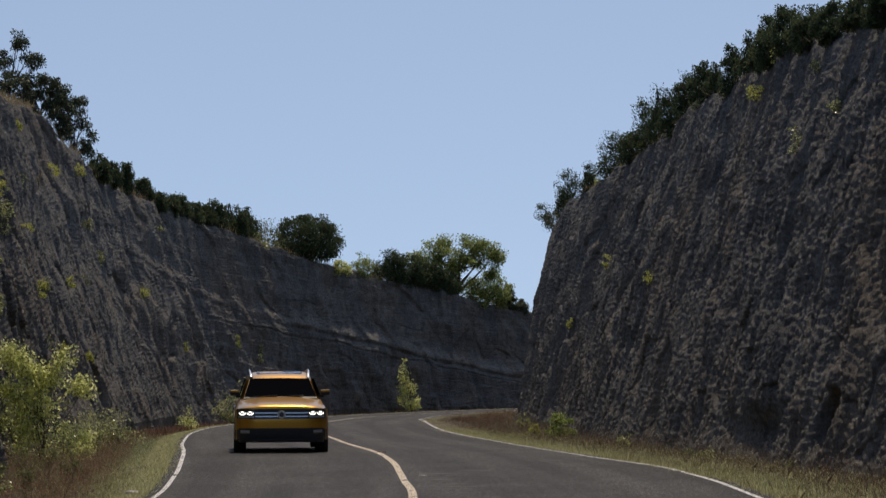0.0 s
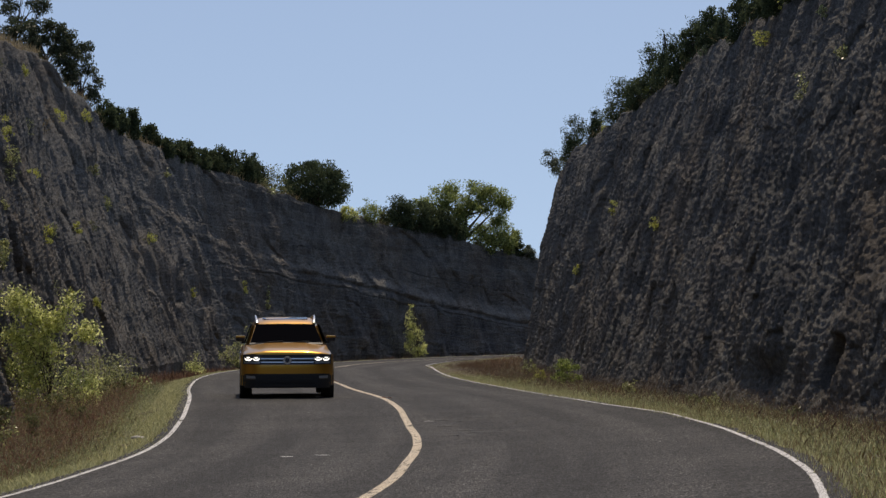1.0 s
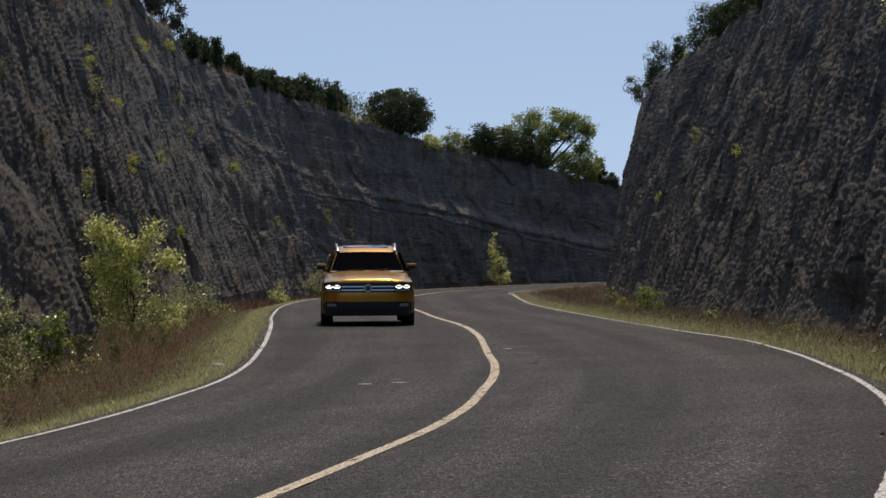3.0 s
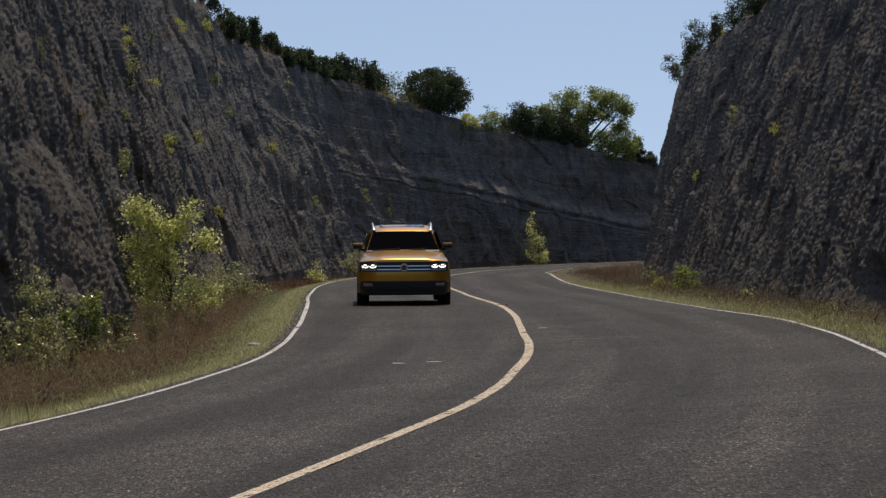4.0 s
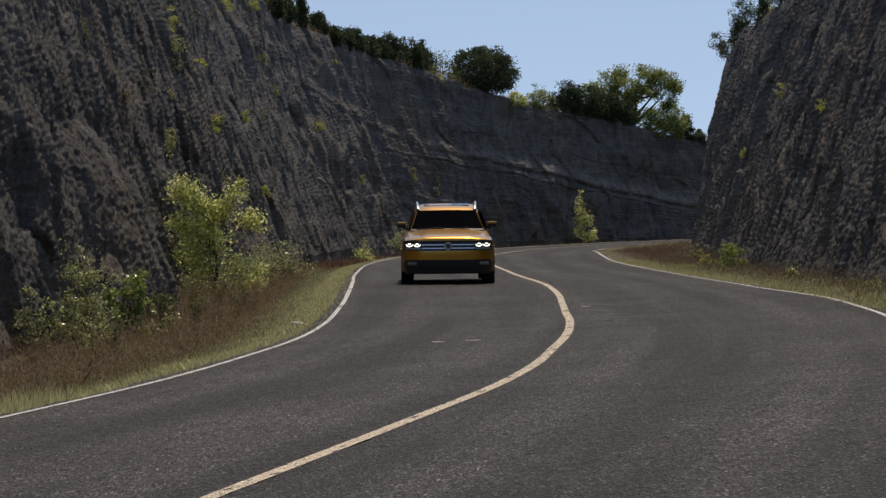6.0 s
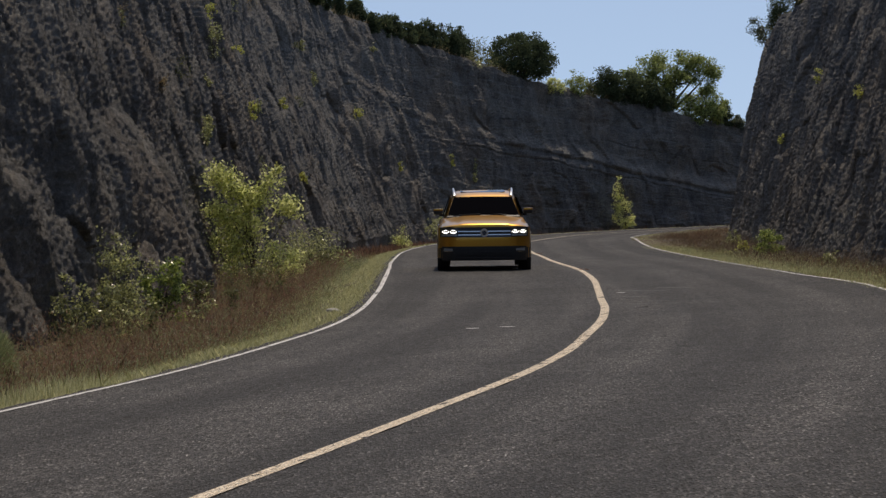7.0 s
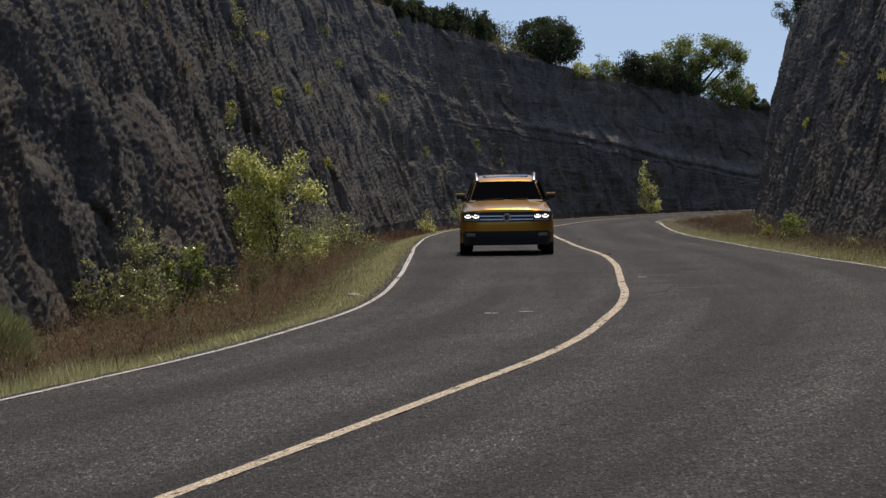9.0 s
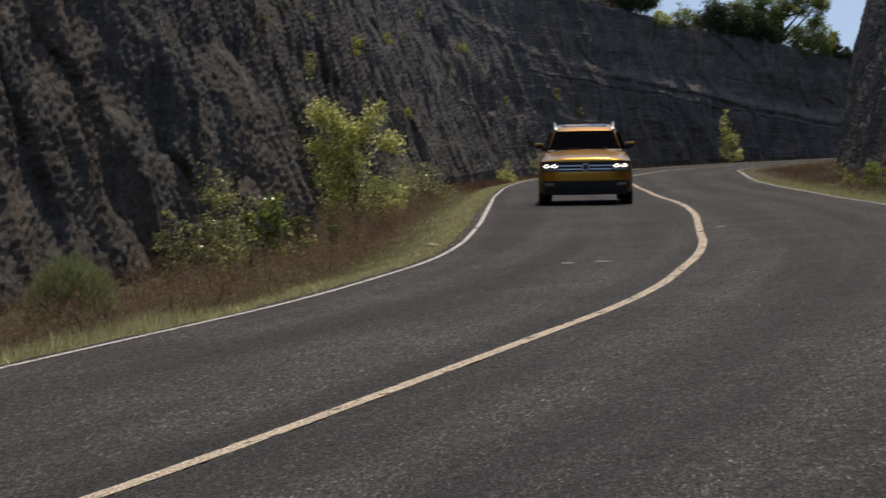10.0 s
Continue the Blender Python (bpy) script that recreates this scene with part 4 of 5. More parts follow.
for k, (x, y, top, wide) in enumerate([(-5.2, 40.2, 0.28, 0.6), (-4.75, 44.0, 0.2, 0.5), (-5.35, 46.2, 0.42, 0.7), (-4.9, 37.3, 0.22, 0.5), (-4.7, 50.5, 0.2, 0.6), (-5.6, 42.0, 0.4, 0.6), (-5.3, 31.5, 0.2, 0.5)]):
    plant("weed", x, y, on_ground(x, y), top, wide, LEAF_DULL, 0.045, 420, 30, "stems", "straggly dull green weed in the rusty grass", "weed", "weeds in the verge", 680 + k, 6, girth=0.008, clump=0.07)
# along the right verge
for k, (x, y, top, wide, leaf, many) in enumerate([(6.4, 55.0, 0.85, 0.85, LEAF_GREEN, 2200), (6.6, 66.0, 0.7, 0.5, LEAF_OLIVE, 500), (6.15, 58.5, 0.45, 0.45, LEAF_YELLOW, 500), (5.5, 57.0, 0.22, 0.5, LEAF_BRIGHT, 600), (6.7, 46.0, 0.6, 0.5, LEAF_OLIVE, 350),
                                                   (6.75, 38.5, 0.5, 0.35, LEAF_DULL, 250), (6.7, 36.3, 0.6, 0.45, LEAF_OLIVE, 300), (6.9, 60.0, 0.8, 0.7, LEAF_DULL, 700), (6.7, 30.2, 0.6, 0.3, LEAF_DULL, 200)]):
    plant("shrub", x, y, on_ground(x, y), top, wide, leaf, 0.05, many, 24, "open", "small green shrub in dry grass below the rock", "shrub", "", 660 + k, 3, girth=0.015, clump=0.09)

# tufts rooted in the rock
for k, (x, y, z, wide, high, leaf) in enumerate([(-9.06, 60.6, 6.2, 0.35, 1.6, 0), (-8.7, 59.4, 5.5, 0.4, 1.3, 1), (-9.61, 80.1, 9.16, 0.85, 0.45, 0), (-9.46, 87.4, 9.71, 0.7, 0.4, 0), (-9.78, 73.0, 9.99, 0.3, 0.27, 0), (-8.75, 64.2, 5.95, 0.85, 0.2, 0), (-8.24, 63.2, 4.0, 0.6, 0.42, 0), (-8.48, 88.8, 6.25, 0.45, 0.66, 1),
                                                  (-7.23, 95.6, 5.17, 0.85, 0.4, 0), (-6.82, 100.2, 8.44, 0.42, 0.37, 1), (-8.89, 88.1, 7.71, 0.33, 0.42, 1), (-8.54, 76.8, 4.88, 0.41, 0.28, 0), (-3.44, 105.5, 3.04, 0.4, 0.72, 0), (-5.7, 99.8, 2.88, 0.28, 0.42, 0), (-2.29, 107.1, 2.39, 0.22, 0.39, 1), (-2.21, 107.4, 2.73, 0.17, 0.8, 1),
                                                  (-7.9, 70.0, 2.4, 0.3, 0.4, 0), (-7.8, 53.8, 3.2, 0.4, 0.6, 1), (-8.0, 52.5, 3.0, 0.3, 0.5, 1), (-8.4, 66.0, 4.2, 0.4, 0.4, 1), (-7.6, 76.0, 2.2, 0.4, 0.4, 0)]):
    p = on_face(FACE_LEFT, x, y, z)
    plant("rock_plant", p.x + 0.12, p.y, p.z - 0.1, p.z + high, wide, (LEAF_YELLOW, LEAF_OLIVE)[leaf], 0.07, 130 + int(300 * wide * (0.4 + high)), 16, "bush", "yellow-green tuft of leaves rooted in the rock", "plant", "tufts in the rock", 700 + k, 3, girth=0.012, clump=0.1)
for k, (x, y, z, wide, high, leaf) in enumerate([(9.7, 46.8, 7.98, 0.55, 0.42, 0), (9.89, 45.9, 8.73, 0.16, 0.4, 0), (8.97, 38.8, 5.93, 0.38, 0.45, 1), (9.84, 63.5, 8.7, 0.27, 0.37, 0), (8.87, 63.2, 4.95, 0.25, 0.42, 0), (8.76, 54.7, 4.19, 0.34, 0.34, 0), (9.61, 70.2, 8.27, 0.15, 0.26, 0), (8.42, 67.3, 3.35, 0.25, 0.22, 0),
                                                 (9.07, 36.8, 6.49, 0.3, 0.15, 1), (9.95, 55.0, 8.76, 0.4, 0.22, 1), (9.41, 39.4, 7.51, 0.22, 0.22, 1)]):
    p = on_face(FACE_RIGHT, x, y, z)
    plant("rock_plant", p.x - 0.08, p.y, p.z - 0.1, p.z + high, wide, (LEAF_YELLOW, LEAF_OLIVE)[leaf], 0.055, 60 + int(600 * wide * (0.2 + high)), 10, "bush", "yellow-green tuft of leaves rooted in the rock", "plant", "tufts in the rock", 740 + k, 3, girth=0.012, clump=0.14)

pick = np.random.default_rng(900)
near_face = FACE_LEFT.reshape(-1, 3)
near_face = near_face[(near_face[:, 1] > 40) & (near_face[:, 1] < 88) & (near_face[:, 2] > 0.8) & (near_face[:, 2] < 9)]
for k, p in enumerate(near_face[pick.choice(len(near_face), 16, replace=False)]):
    wide = pick.uniform(0.25, 0.6)
    plant("rock_plant", p[0] + 0.1, p[1], p[2] - 0.15, p[2] + wide * pick.uniform(0.6, 1.3), wide, (LEAF_DULL, GRASS_STRAW, LEAF_OLIVE, LEAF_DULL)[k % 4], 0.05, 130, 9, "bush", "thin dull green tuft rooted in the rock", "plant", "tufts in the rock", 760 + k, 3, girth=0.01, clump=0.16)


# ---- grass ----
def grass(name, count, start, end, near, far, tall, wide, material, label, seed, patchy=0.0, bend=0.35):
    """Blades between two distances from the centre line, over a stretch of the road."""
    rng = np.random.default_rng(seed)
    s = rng.uniform(start, end, count)
    n = near + (far - near) * rng.beta(1.2, 1.6, count) * (1 + 0.45 * gradient_noise(s / 1.3, 0 * s, 0 * s, seed + 6) + 0.25 * gradient_noise(s / 0.4, 0 * s, 0 * s, seed + 7))
    i = np.clip(((s - LINE_S[0]) / STEP).astype(int), 0, len(LINE_S) - 1)
    x = LINE_X[i] + n * np.cos(LINE_TURN[i]) + rng.normal(size=count) * 0.06
    y = LINE_Y[i] - n * np.sin(LINE_TURN[i]) + rng.normal(size=count) * 0.15
    if patchy:
        keep = gradient_noise(x / 1.1, y / 1.1, 0 * x, seed) + 0.5 * gradient_noise(x / 0.35, y / 0.35, 0 * x, seed + 1) > rng.uniform(-1, patchy, count)
        x, y, n = x[keep], y[keep], n[keep]
    m = len(x)
    z = ground_height(x, y)
    h = tall[0] + (tall[1] - tall[0]) * rng.beta(1.6, 2.2, m)
    h *= 1 + 0.5 * gradient_noise(x / 0.9, y / 0.9, 0 * x, seed + 3)
    h *= np.where((n > 0) & (n < LANE_RIGHT + 1.4) & (y > 66) & (y < 92), 0.3, 1)
    turn, tip = rng.uniform(0, 2 * np.pi, m), rng.uniform(0, 2 * np.pi, m)
    w = wide * rng.uniform(0.6, 1.3, m)
    side = np.stack([np.cos(turn), np.sin(turn), 0 * turn], -1) * (w / 2)[:, None]
    out = np.stack([np.cos(tip), np.sin(tip), 0 * tip], -1) * (h * bend * rng.uniform(0.2, 1.2, m))[:, None]
    base = np.stack([x, y, z - 0.01], -1)
    up = np.stack([0 * h, 0 * h, h], -1)
    mid = base + up * 0.55 + out * 0.3
    v = np.stack([base - side, base + side, mid + side * 0.8, base + up * 0.97 + out, mid - side * 0.8], 1).reshape(-1, 3)
    ob = new(name, quick_mesh(name, v, np.arange(5 * m).reshape(-1, 5), material))
    return tagged(ob, label, "grass", kind="stuff")


def grass_clump(x, y, tall, wide, count, material, label, seed):
    """Fine blades that stream outwards into a rounded tussock."""
    rng = np.random.default_rng(seed)
    base = on_ground(x, y) - 0.02
    way = rng.normal(size=(count, 3))
    way[:, 2] = np.abs(way[:, 2])
    way /= np.linalg.norm(way, axis=1)[:, None]
    way *= rng.uniform(0.25, 1.0, count)[:, None] ** 0.4
    way *= 1 + 0.12 * gradient_noise(way[:, 0] * 4, way[:, 1] * 4, way[:, 2] * 4, seed)[:, None]
    flow = way * (1, 1, 1.4) + np.array((0, 0, 0.5))
    v, f = leaf_cards(rng, way * np.array((wide / 2, wide / 2, tall * 0.9)), 0.11, flow * 1.6, 0.05)
    thing = new("grass_clump")
    thing.location = (x, y, base)
    tagged(thing, label, "grass")
    child("foliage", quick_mesh("foliage", v, f, material), thing)
    return thing


L, R = -LANE_LEFT, LANE_RIGHT
grass_clump(-6.1, 24.3, 0.86, 1.05, 18000, GRASS_GREY, "rounded tussock of long grey-green grass blades", 790)
grass("verge_grass", 240000, 4, 112, L - 0.10, L - 2.3, (0.012, 0.11), 0.006, GRASS_GREEN, "short yellow-green grass along the road edge", 800, 0.1, 0.8)
grass("verge_grass", 4500, 10, 17, L - 0.25, L - 1.3, (0.08, 0.24), 0.004, GRASS_GREEN, "taller yellow-green grass by the tussock", 824, -0.2)
grass("dry_grass", 36000, 4, 75, L - 1.5, L - 3.9, (0.08, 0.42), 0.004, GRASS_RUST, "tall rusty brown dry grass below the rock wall", 801, -0.25, 0.45)
grass("dry_grass", 26000, 75, 122, L - 1.0, L - 4.5, (0.12, 0.42), 0.014, GRASS_RUST, "tall rusty brown dry grass below the rock wall", 802, 0.6)
grass("straw_grass", 20000, 4, 75, L - 0.9, L - 3.0, (0.04, 0.22), 0.006, GRASS_STRAW, "pale straw grass mixed into the verge", 803, 0.0, 0.6)
grass("green_grass", 16000, 4, 60, L - 0.9, L - 2.8, (0.03, 0.15), 0.009, GRASS_GREEN, "green tufts among the rusty grass", 809, -0.35)
grass("verge_grass", 26000, 2, 112, R + 0.12, R + 1.1, (0.02, 0.11), 0.010, GRASS_GREEN, "short yellow-green grass along the road edge", 804, 0.5)
grass("verge_grass", 42000, 3, 36, R + 0.08, R + 1.7, (0.02, 0.11), 0.006, GRASS_GREEN, "short yellow-green grass along the road edge", 822, 0.3)
grass("straw_grass", 22000, 3, 36, R + 0.12, R + 2.6, (0.03, 0.16), 0.005, GRASS_STRAW, "pale straw grass mixed into the verge", 823, 0.2, 0.6)
grass("verge_grass", 22000, 36, 84, R - 0.1, R + 0.45, (0.02, 0.07), 0.012, GRASS_GREEN, "low grass that has grown over the edge line", 819, 0.9)
grass("dry_grass", 28000, 4, 112, R + 0.9, R + 3.8, (0.06, 0.28), 0.006, GRASS_RUST, "rusty brown dry grass below the rock wall", 805, 0.5, 0.6)
grass("straw_grass", 13000, 4, 112, R + 0.3, R + 3.8, (0.05, 0.26), 0.007, GRASS_STRAW, "pale straw grass mixed into the verge", 806, 0.2, 0.6)
grass("green_grass", 7000, 3, 60, R + 0.4, R + 2.2, (0.04, 0.16), 0.009, GRASS_GREEN, "green grass among the straw", 807, -0.3)


def weeds(name, count, start, end, near, far, tall, size, material, label, seed, patchy):
    """Fine stalk pieces and seed heads, tangled at all heights up to tall."""
    rng = np.random.default_rng(seed)
    s = rng.uniform(start, end, count)
    n = near + (far - near) * rng.uniform(0, 1, count)
    i = np.clip(((s - LINE_S[0]) / STEP).astype(int), 0, len(LINE_S) - 1)
    x = LINE_X[i] + n * np.cos(LINE_TURN[i])
    y = LINE_Y[i] - n * np.sin(LINE_TURN[i])
    rough = gradient_noise(x / 1.3, y / 1.3, 0 * x, seed) + 0.6 * gradient_noise(x / 0.4, y / 0.4, 0 * x, seed + 1)
    keep = rough > rng.uniform(-1.2, patchy, count)
    x, y, rough = x[keep], y[keep], rough[keep]
    z = ground_height(x, y) + tall * np.clip(0.7 + 1.1 * rough, 0.12, 1.6) * rng.uniform(0.05, 1.0, len(x))
    v, f = leaf_cards(rng, np.stack([x, y, z], -1), size, np.array((0, 0, 1.1)), 0.13)
    ob = new(name, quick_mesh(name, v, f, material))
    return tagged(ob, label, "weeds", kind="stuff")


weeds("dry_weeds", 80000, 12, 66, L - 1.1, L - 3.9, 0.50, 0.055, GRASS_RUST, "tangled reddish-brown dry weeds along the rock wall", 811, 0.0)
weeds("dry_weeds", 54000, 12, 60, L - 0.7, L - 4.4, 0.36, 0.05, GRASS_GREY, "dull green weeds among the dry grass", 812, -0.15)
weeds("dry_weeds", 34000, 12, 60, L - 1.2, L - 4.0, 0.44, 0.05, GRASS_STRAW, "tangled straw among the dry weeds", 818, -0.3)
weeds("dry_weeds", 9000, 12, 60, L - 0.6, L - 3.6, 0.38, 0.035, GRASS_PALE, "pale seed heads standing above the dry grass", 813, 0.2)
weeds("dry_weeds", 80000, 8, 70, R + 0.7, R + 3.9, 0.36, 0.05, GRASS_DARK, "tangled reddish-brown dry weeds along the rock wall", 814, 0.3)
weeds("dry_weeds", 32000, 8, 60, R + 0.2, R + 3.0, 0.16, 0.045, GRASS_GREY, "dull green weeds among the dry grass", 815, -0.1)
weeds("dry_weeds", 14000, 8, 60, R + 0.2, R + 2.4, 0.14, 0.05, GRASS_GREEN, "low yellow-green tufts beside the edge line", 816, -0.4)
weeds("dry_weeds", 4000, 8, 50, R + 0.3, R + 3.4, 0.28, 0.035, GRASS_PALE, "pale seed heads standing above the dry grass", 817, 0.0)

# small things on the road and in the verge
def leaf_litter(x, y, wide, count, seed):
    """A few curled dead leaves that lie together."""
    rng = np.random.default_rng(seed)
    i, n = station([x], [y])
    z = float(LINE_Z[i[0]] + LINE_FALL[i[0]] * n[0]) + 0.012
    thing = new("leaf_litter")
    thing.location = (x, y, z)
    tagged(thing, "small heap of reddish-brown dead leaves on the asphalt", "leaf litter")
    where = rng.normal(size=(count, 3)) * (wide / 3, wide / 3, 0.0) + (0, 0, 0.004)
    v, f = leaf_cards(rng, where, 0.05, np.array((0, 0, 0.2)), 0.7)
    v[:, 2] = np.clip(v[:, 2], 0.0, 0.025)
    child("dead_leaf", quick_mesh("dead_leaf", v, f, DEAD_LEAF), thing)


def field_stone(x, y, size, seed):
    """A rounded, chipped stone, bedded in the grass."""
    rng = np.random.default_rng(seed)
    bm = bmesh.new()
    bmesh.ops.create_icosphere(bm, subdivisions=2, radius=0.5)
    for v in bm.verts:
        v.co *= 1 + 0.22 * rng.uniform(-1, 1)
    bmesh.ops.scale(bm, vec=size, verts=bm.verts)
    me = bpy.data.meshes.new("stone")
    bm.to_mesh(me)
    bm.free()
    me.materials.append(STONE)
    ob = new("stone", me)
    ob.location = (x, y, on_ground(x, y) + size[2] * 0.25)
    tagged(ob, "pale limestone lump lying in the verge grass", "stone")


leaf_litter(1.42, 43.6, 0.16, 16, 830)
leaf_litter(0.66, 62.0, 0.2, 14, 831)
leaf_litter(2.98, 13.1, 0.14, 9, 832)
field_stone(-2.86, 34.5, (0.24, 0.15, 0.10), 833)

# dry grass on the two crests
def crest_grass(top, count, seed, tall, wide):
    rng = np.random.default_rng(seed)
    p = top[(top[:, 1] > 24) & (top[:, 1] < 124) & (np.abs(top[:, 0]) < 20)]
    p = p[rng.integers(0, len(p), count)] + rng.normal(size=(count, 3)) * (0.1, 0.1, 0.0)
    h = rng.uniform(*tall, count)
    turn = rng.uniform(0, 2 * np.pi, count)
    side = np.stack([np.cos(turn), np.sin(turn), 0 * turn], -1) * wide / 2
    tip = p + np.stack([rng.normal(size=count) * 0.12, rng.normal(size=count) * 0.12, h], -1)
    v = np.stack([p - side, p + side, tip], 1).reshape(-1, 3)
    ob = new("crest_grass", quick_mesh("crest_grass", v, np.arange(3 * count).reshape(-1, 3), GRASS_STRAW))
    return tagged(ob, "thin dry grass along the rock crest", "grass", kind="stuff")


crest_grass(TOP_LEFT[: len(TOP_LEFT) // 7 * 3], 14000, 820, (0.08, 0.35), 0.02)
crest_grass(TOP_RIGHT[: len(TOP_RIGHT) // 7 * 3], 5000, 821, (0.05, 0.2), 0.012)

# ---- the car ----
def gloss_material(name, colour, rough, metal=0.0, coat=0.0, speck=0.0):
    m, n, l, p = shader(name)
    if speck:
        v = coords(n, l)
        c = ramp(n, l, grain(n, l, v, 350, 2), [(0.3, tuple(q * (1 - speck) for q in colour)), (0.7, tuple(min(q * (1 + speck), 1) for q in colour))])
        l.new(c, p.inputs["Base Color"])
    else:
        p.inputs["Base Color"].default_value = (*colour, 1)
    p.inputs["Roughness"].default_value, p.inputs["Metallic"].default_value = rough, metal
    p.inputs["Coat Weight"].default_value, p.inputs["Coat Roughness"].default_value = coat, 0.03
    return m


CAR_PAINT = gloss_material("amber_metallic_paint", (0.64, 0.33, 0.05), 0.30, 0.95, 0.6, 0.10)
CAR_PAINT.node_tree.nodes["Principled BSDF"].inputs["Specular IOR Level"].default_value = 0.25
CAR_BLACK = plain("black_plastic", (0.018, 0.018, 0.019), 0.55, mottle=0.2, scale=30)
CAR_GLASS = gloss_material("dark_tinted_glass", (0.004, 0.004, 0.005), 0.08)
CAR_GLASS.node_tree.nodes["Principled BSDF"].inputs["Specular IOR Level"].default_value = 0.0
CAR_ROOF_GLASS = gloss_material("glass_roof", (0.008, 0.014, 0.035), 0.12, 0.0, 0.0)
CHROME = gloss_material("satin_chrome", (0.62, 0.62, 0.63), 0.16, 1.0)
DARK_CHROME = gloss_material("dark_chrome", (0.10, 0.12, 0.16), 0.25, 1.0)
SILVER = gloss_material("silver_rail", (0.68, 0.68, 0.68), 0.28, 1.0)
RUBBER = plain("tyre_rubber", (0.022, 0.022, 0.022), 0.85, mottle=0.25, scale=40)
LENS = gloss_material("headlight_lens", (0.05, 0.052, 0.055), 0.08, 0.0, 1.0)
REFLECTOR = gloss_material("grey_reflector", (0.30, 0.32, 0.33), 0.3, 0.3, 0.6)
LAMP = bpy.data.materials.new("headlight_glow")
LAMP.use_nodes = True
LAMP.node_tree.nodes["Principled BSDF"].inputs["Emission Color"].default_value = (0.92, 0.96, 1.0, 1)
LAMP.node_tree.nodes["Principled BSDF"].inputs["Emission Strength"].default_value = 2.5


def part(name, bm, material, parent, label=""):
    """Link a bmesh as one mesh object under a thing or under a part."""
    me = bpy.data.meshes.new(name)
    bmesh.ops.recalc_face_normals(bm, faces=bm.faces)
    bm.to_mesh(me)
    bm.free()
    me.materials.append(material)
    me.polygons.foreach_set("use_smooth", [True] * len(me.polygons))
    me.set_sharp_from_angle(angle=radians(38))
    return child(name, me, parent, label)


def loft(sections, close=True):
    """A shell through rings of equal length, capped at both ends."""
    bm = bmesh.new()
    rings = [[bm.verts.new(p) for p in ring] for ring in sections]
    k = len(rings[0])
    for a, b in zip(rings[:-1], rings[1:]):
        for i in range(k):
            j = (i + 1) % k
            bm.faces.new((a[i], a[j], b[j], b[i]))
    if close:
        bm.faces.new(rings[0])
        bm.faces.new(rings[-1][::-1])
    return bm


def both(half):
    """A closed ring from the right half of a profile that runs from the bottom middle to the top middle."""
    return half + [(-x, y, z) for x, y, z in reversed(half) if abs(x) > 1e-6]


def slab(points, thick, way):
    """A plate: an outline pushed along a way."""
    w = Vector(way) * thick
    return loft([[Vector(p) for p in points], [Vector(p) + w for p in points]])


def soft_box(centre, size, round_off=0.02, turn=None):
    bm = bmesh.new()
    bmesh.ops.create_cube(bm, size=1.0)
    bmesh.ops.scale(bm, vec=size, verts=bm.verts)
    bmesh.ops.bevel(bm, geom=bm.edges[:], offset=round_off, segments=2, affect="EDGES", profile=0.6)
    if turn is not None:
        bmesh.ops.rotate(bm, matrix=turn, verts=bm.verts)
    bmesh.ops.translate(bm, vec=centre, verts=bm.verts)
    return bm


def lathe(profile, x, y, z, steps=28):
    """A round thing about an axle that lies across the car. profile: (out along the axle, radius)."""
    rings = []
    for k in range(steps):
        a = 2 * math.pi * k / steps
        rings.append([(x + o, y + r * math.cos(a), z + r * math.sin(a)) for o, r in profile])
    bm = bmesh.new()
    vs = [[bm.verts.new(p) for p in ring] for ring in rings]
    for k in range(steps):
        a, b = vs[k], vs[(k + 1) % steps]
        for i in range(len(profile) - 1):
            bm.faces.new((a[i], a[i + 1], b[i + 1], b[i]))
    return bm


def resample(points, many):
    """More points along a Catmull-Rom line through the given ones."""
    return smooth_line(points, np.linspace(0, len(points) - 1, many)).tolist()


def sheet(rows, thick, way):
    """A curved panel: a grid of points, given thickness along a way."""
    bm = bmesh.new()
    w = Vector(way).normalized() * thick
    front = [[bm.verts.new(p) for p in row] for row in rows]
    back = [[bm.verts.new(Vector(p) - w) for p in row] for row in rows]
    m, n = len(rows), len(rows[0])
    for g, flip in ((front, False), (back, True)):
        for i in range(m - 1):
            for j in range(n - 1):
                q = (g[i][j], g[i][j + 1], g[i + 1][j + 1], g[i + 1][j])
                bm.faces.new(q[::-1] if flip else q)
    rim = [(0, j) for j in range(n)] + [(i, n - 1) for i in range(1, m)] + [(m - 1, j) for j in range(n - 2, -1, -1)] + [(i, 0) for i in range(m - 2, 0, -1)]
    for a, b in zip(rim, rim[1:] + rim[:1]):
        bm.faces.new((front[a[0]][a[1]], back[a[0]][a[1]], back[b[0]][b[1]], front[b[0]][b[1]]))
    return bm


def nose(x, z):
    """How far forward the car's front skin stands; the front is at negative y."""
    a = abs(x) / 0.985
    return -2.52 + 0.06 * a ** 2 + 0.36 * a ** 8 + 0.13 * max(0.0, z - 0.70) + 0.25 * max(0.0, 0.42 - z) ** 1.3


def fascia(x0, x1, low, high, proud, thick=0.03, across=14, up=5):
    """A panel that lies on the front skin; low and high are heights or functions of x."""
    rows = []
    for k in range(up + 1):
        row = []
        for j in range(across + 1):
            x = x0 + (x1 - x0) * j / across
            a, b = (q(x) if callable(q) else q for q in (low, high))
            z = a + (b - a) * k / up
            row.append((x, nose(x, z) - proud, z))
        rows.append(row)
    return sheet(rows, thick, (0, -1, 0))


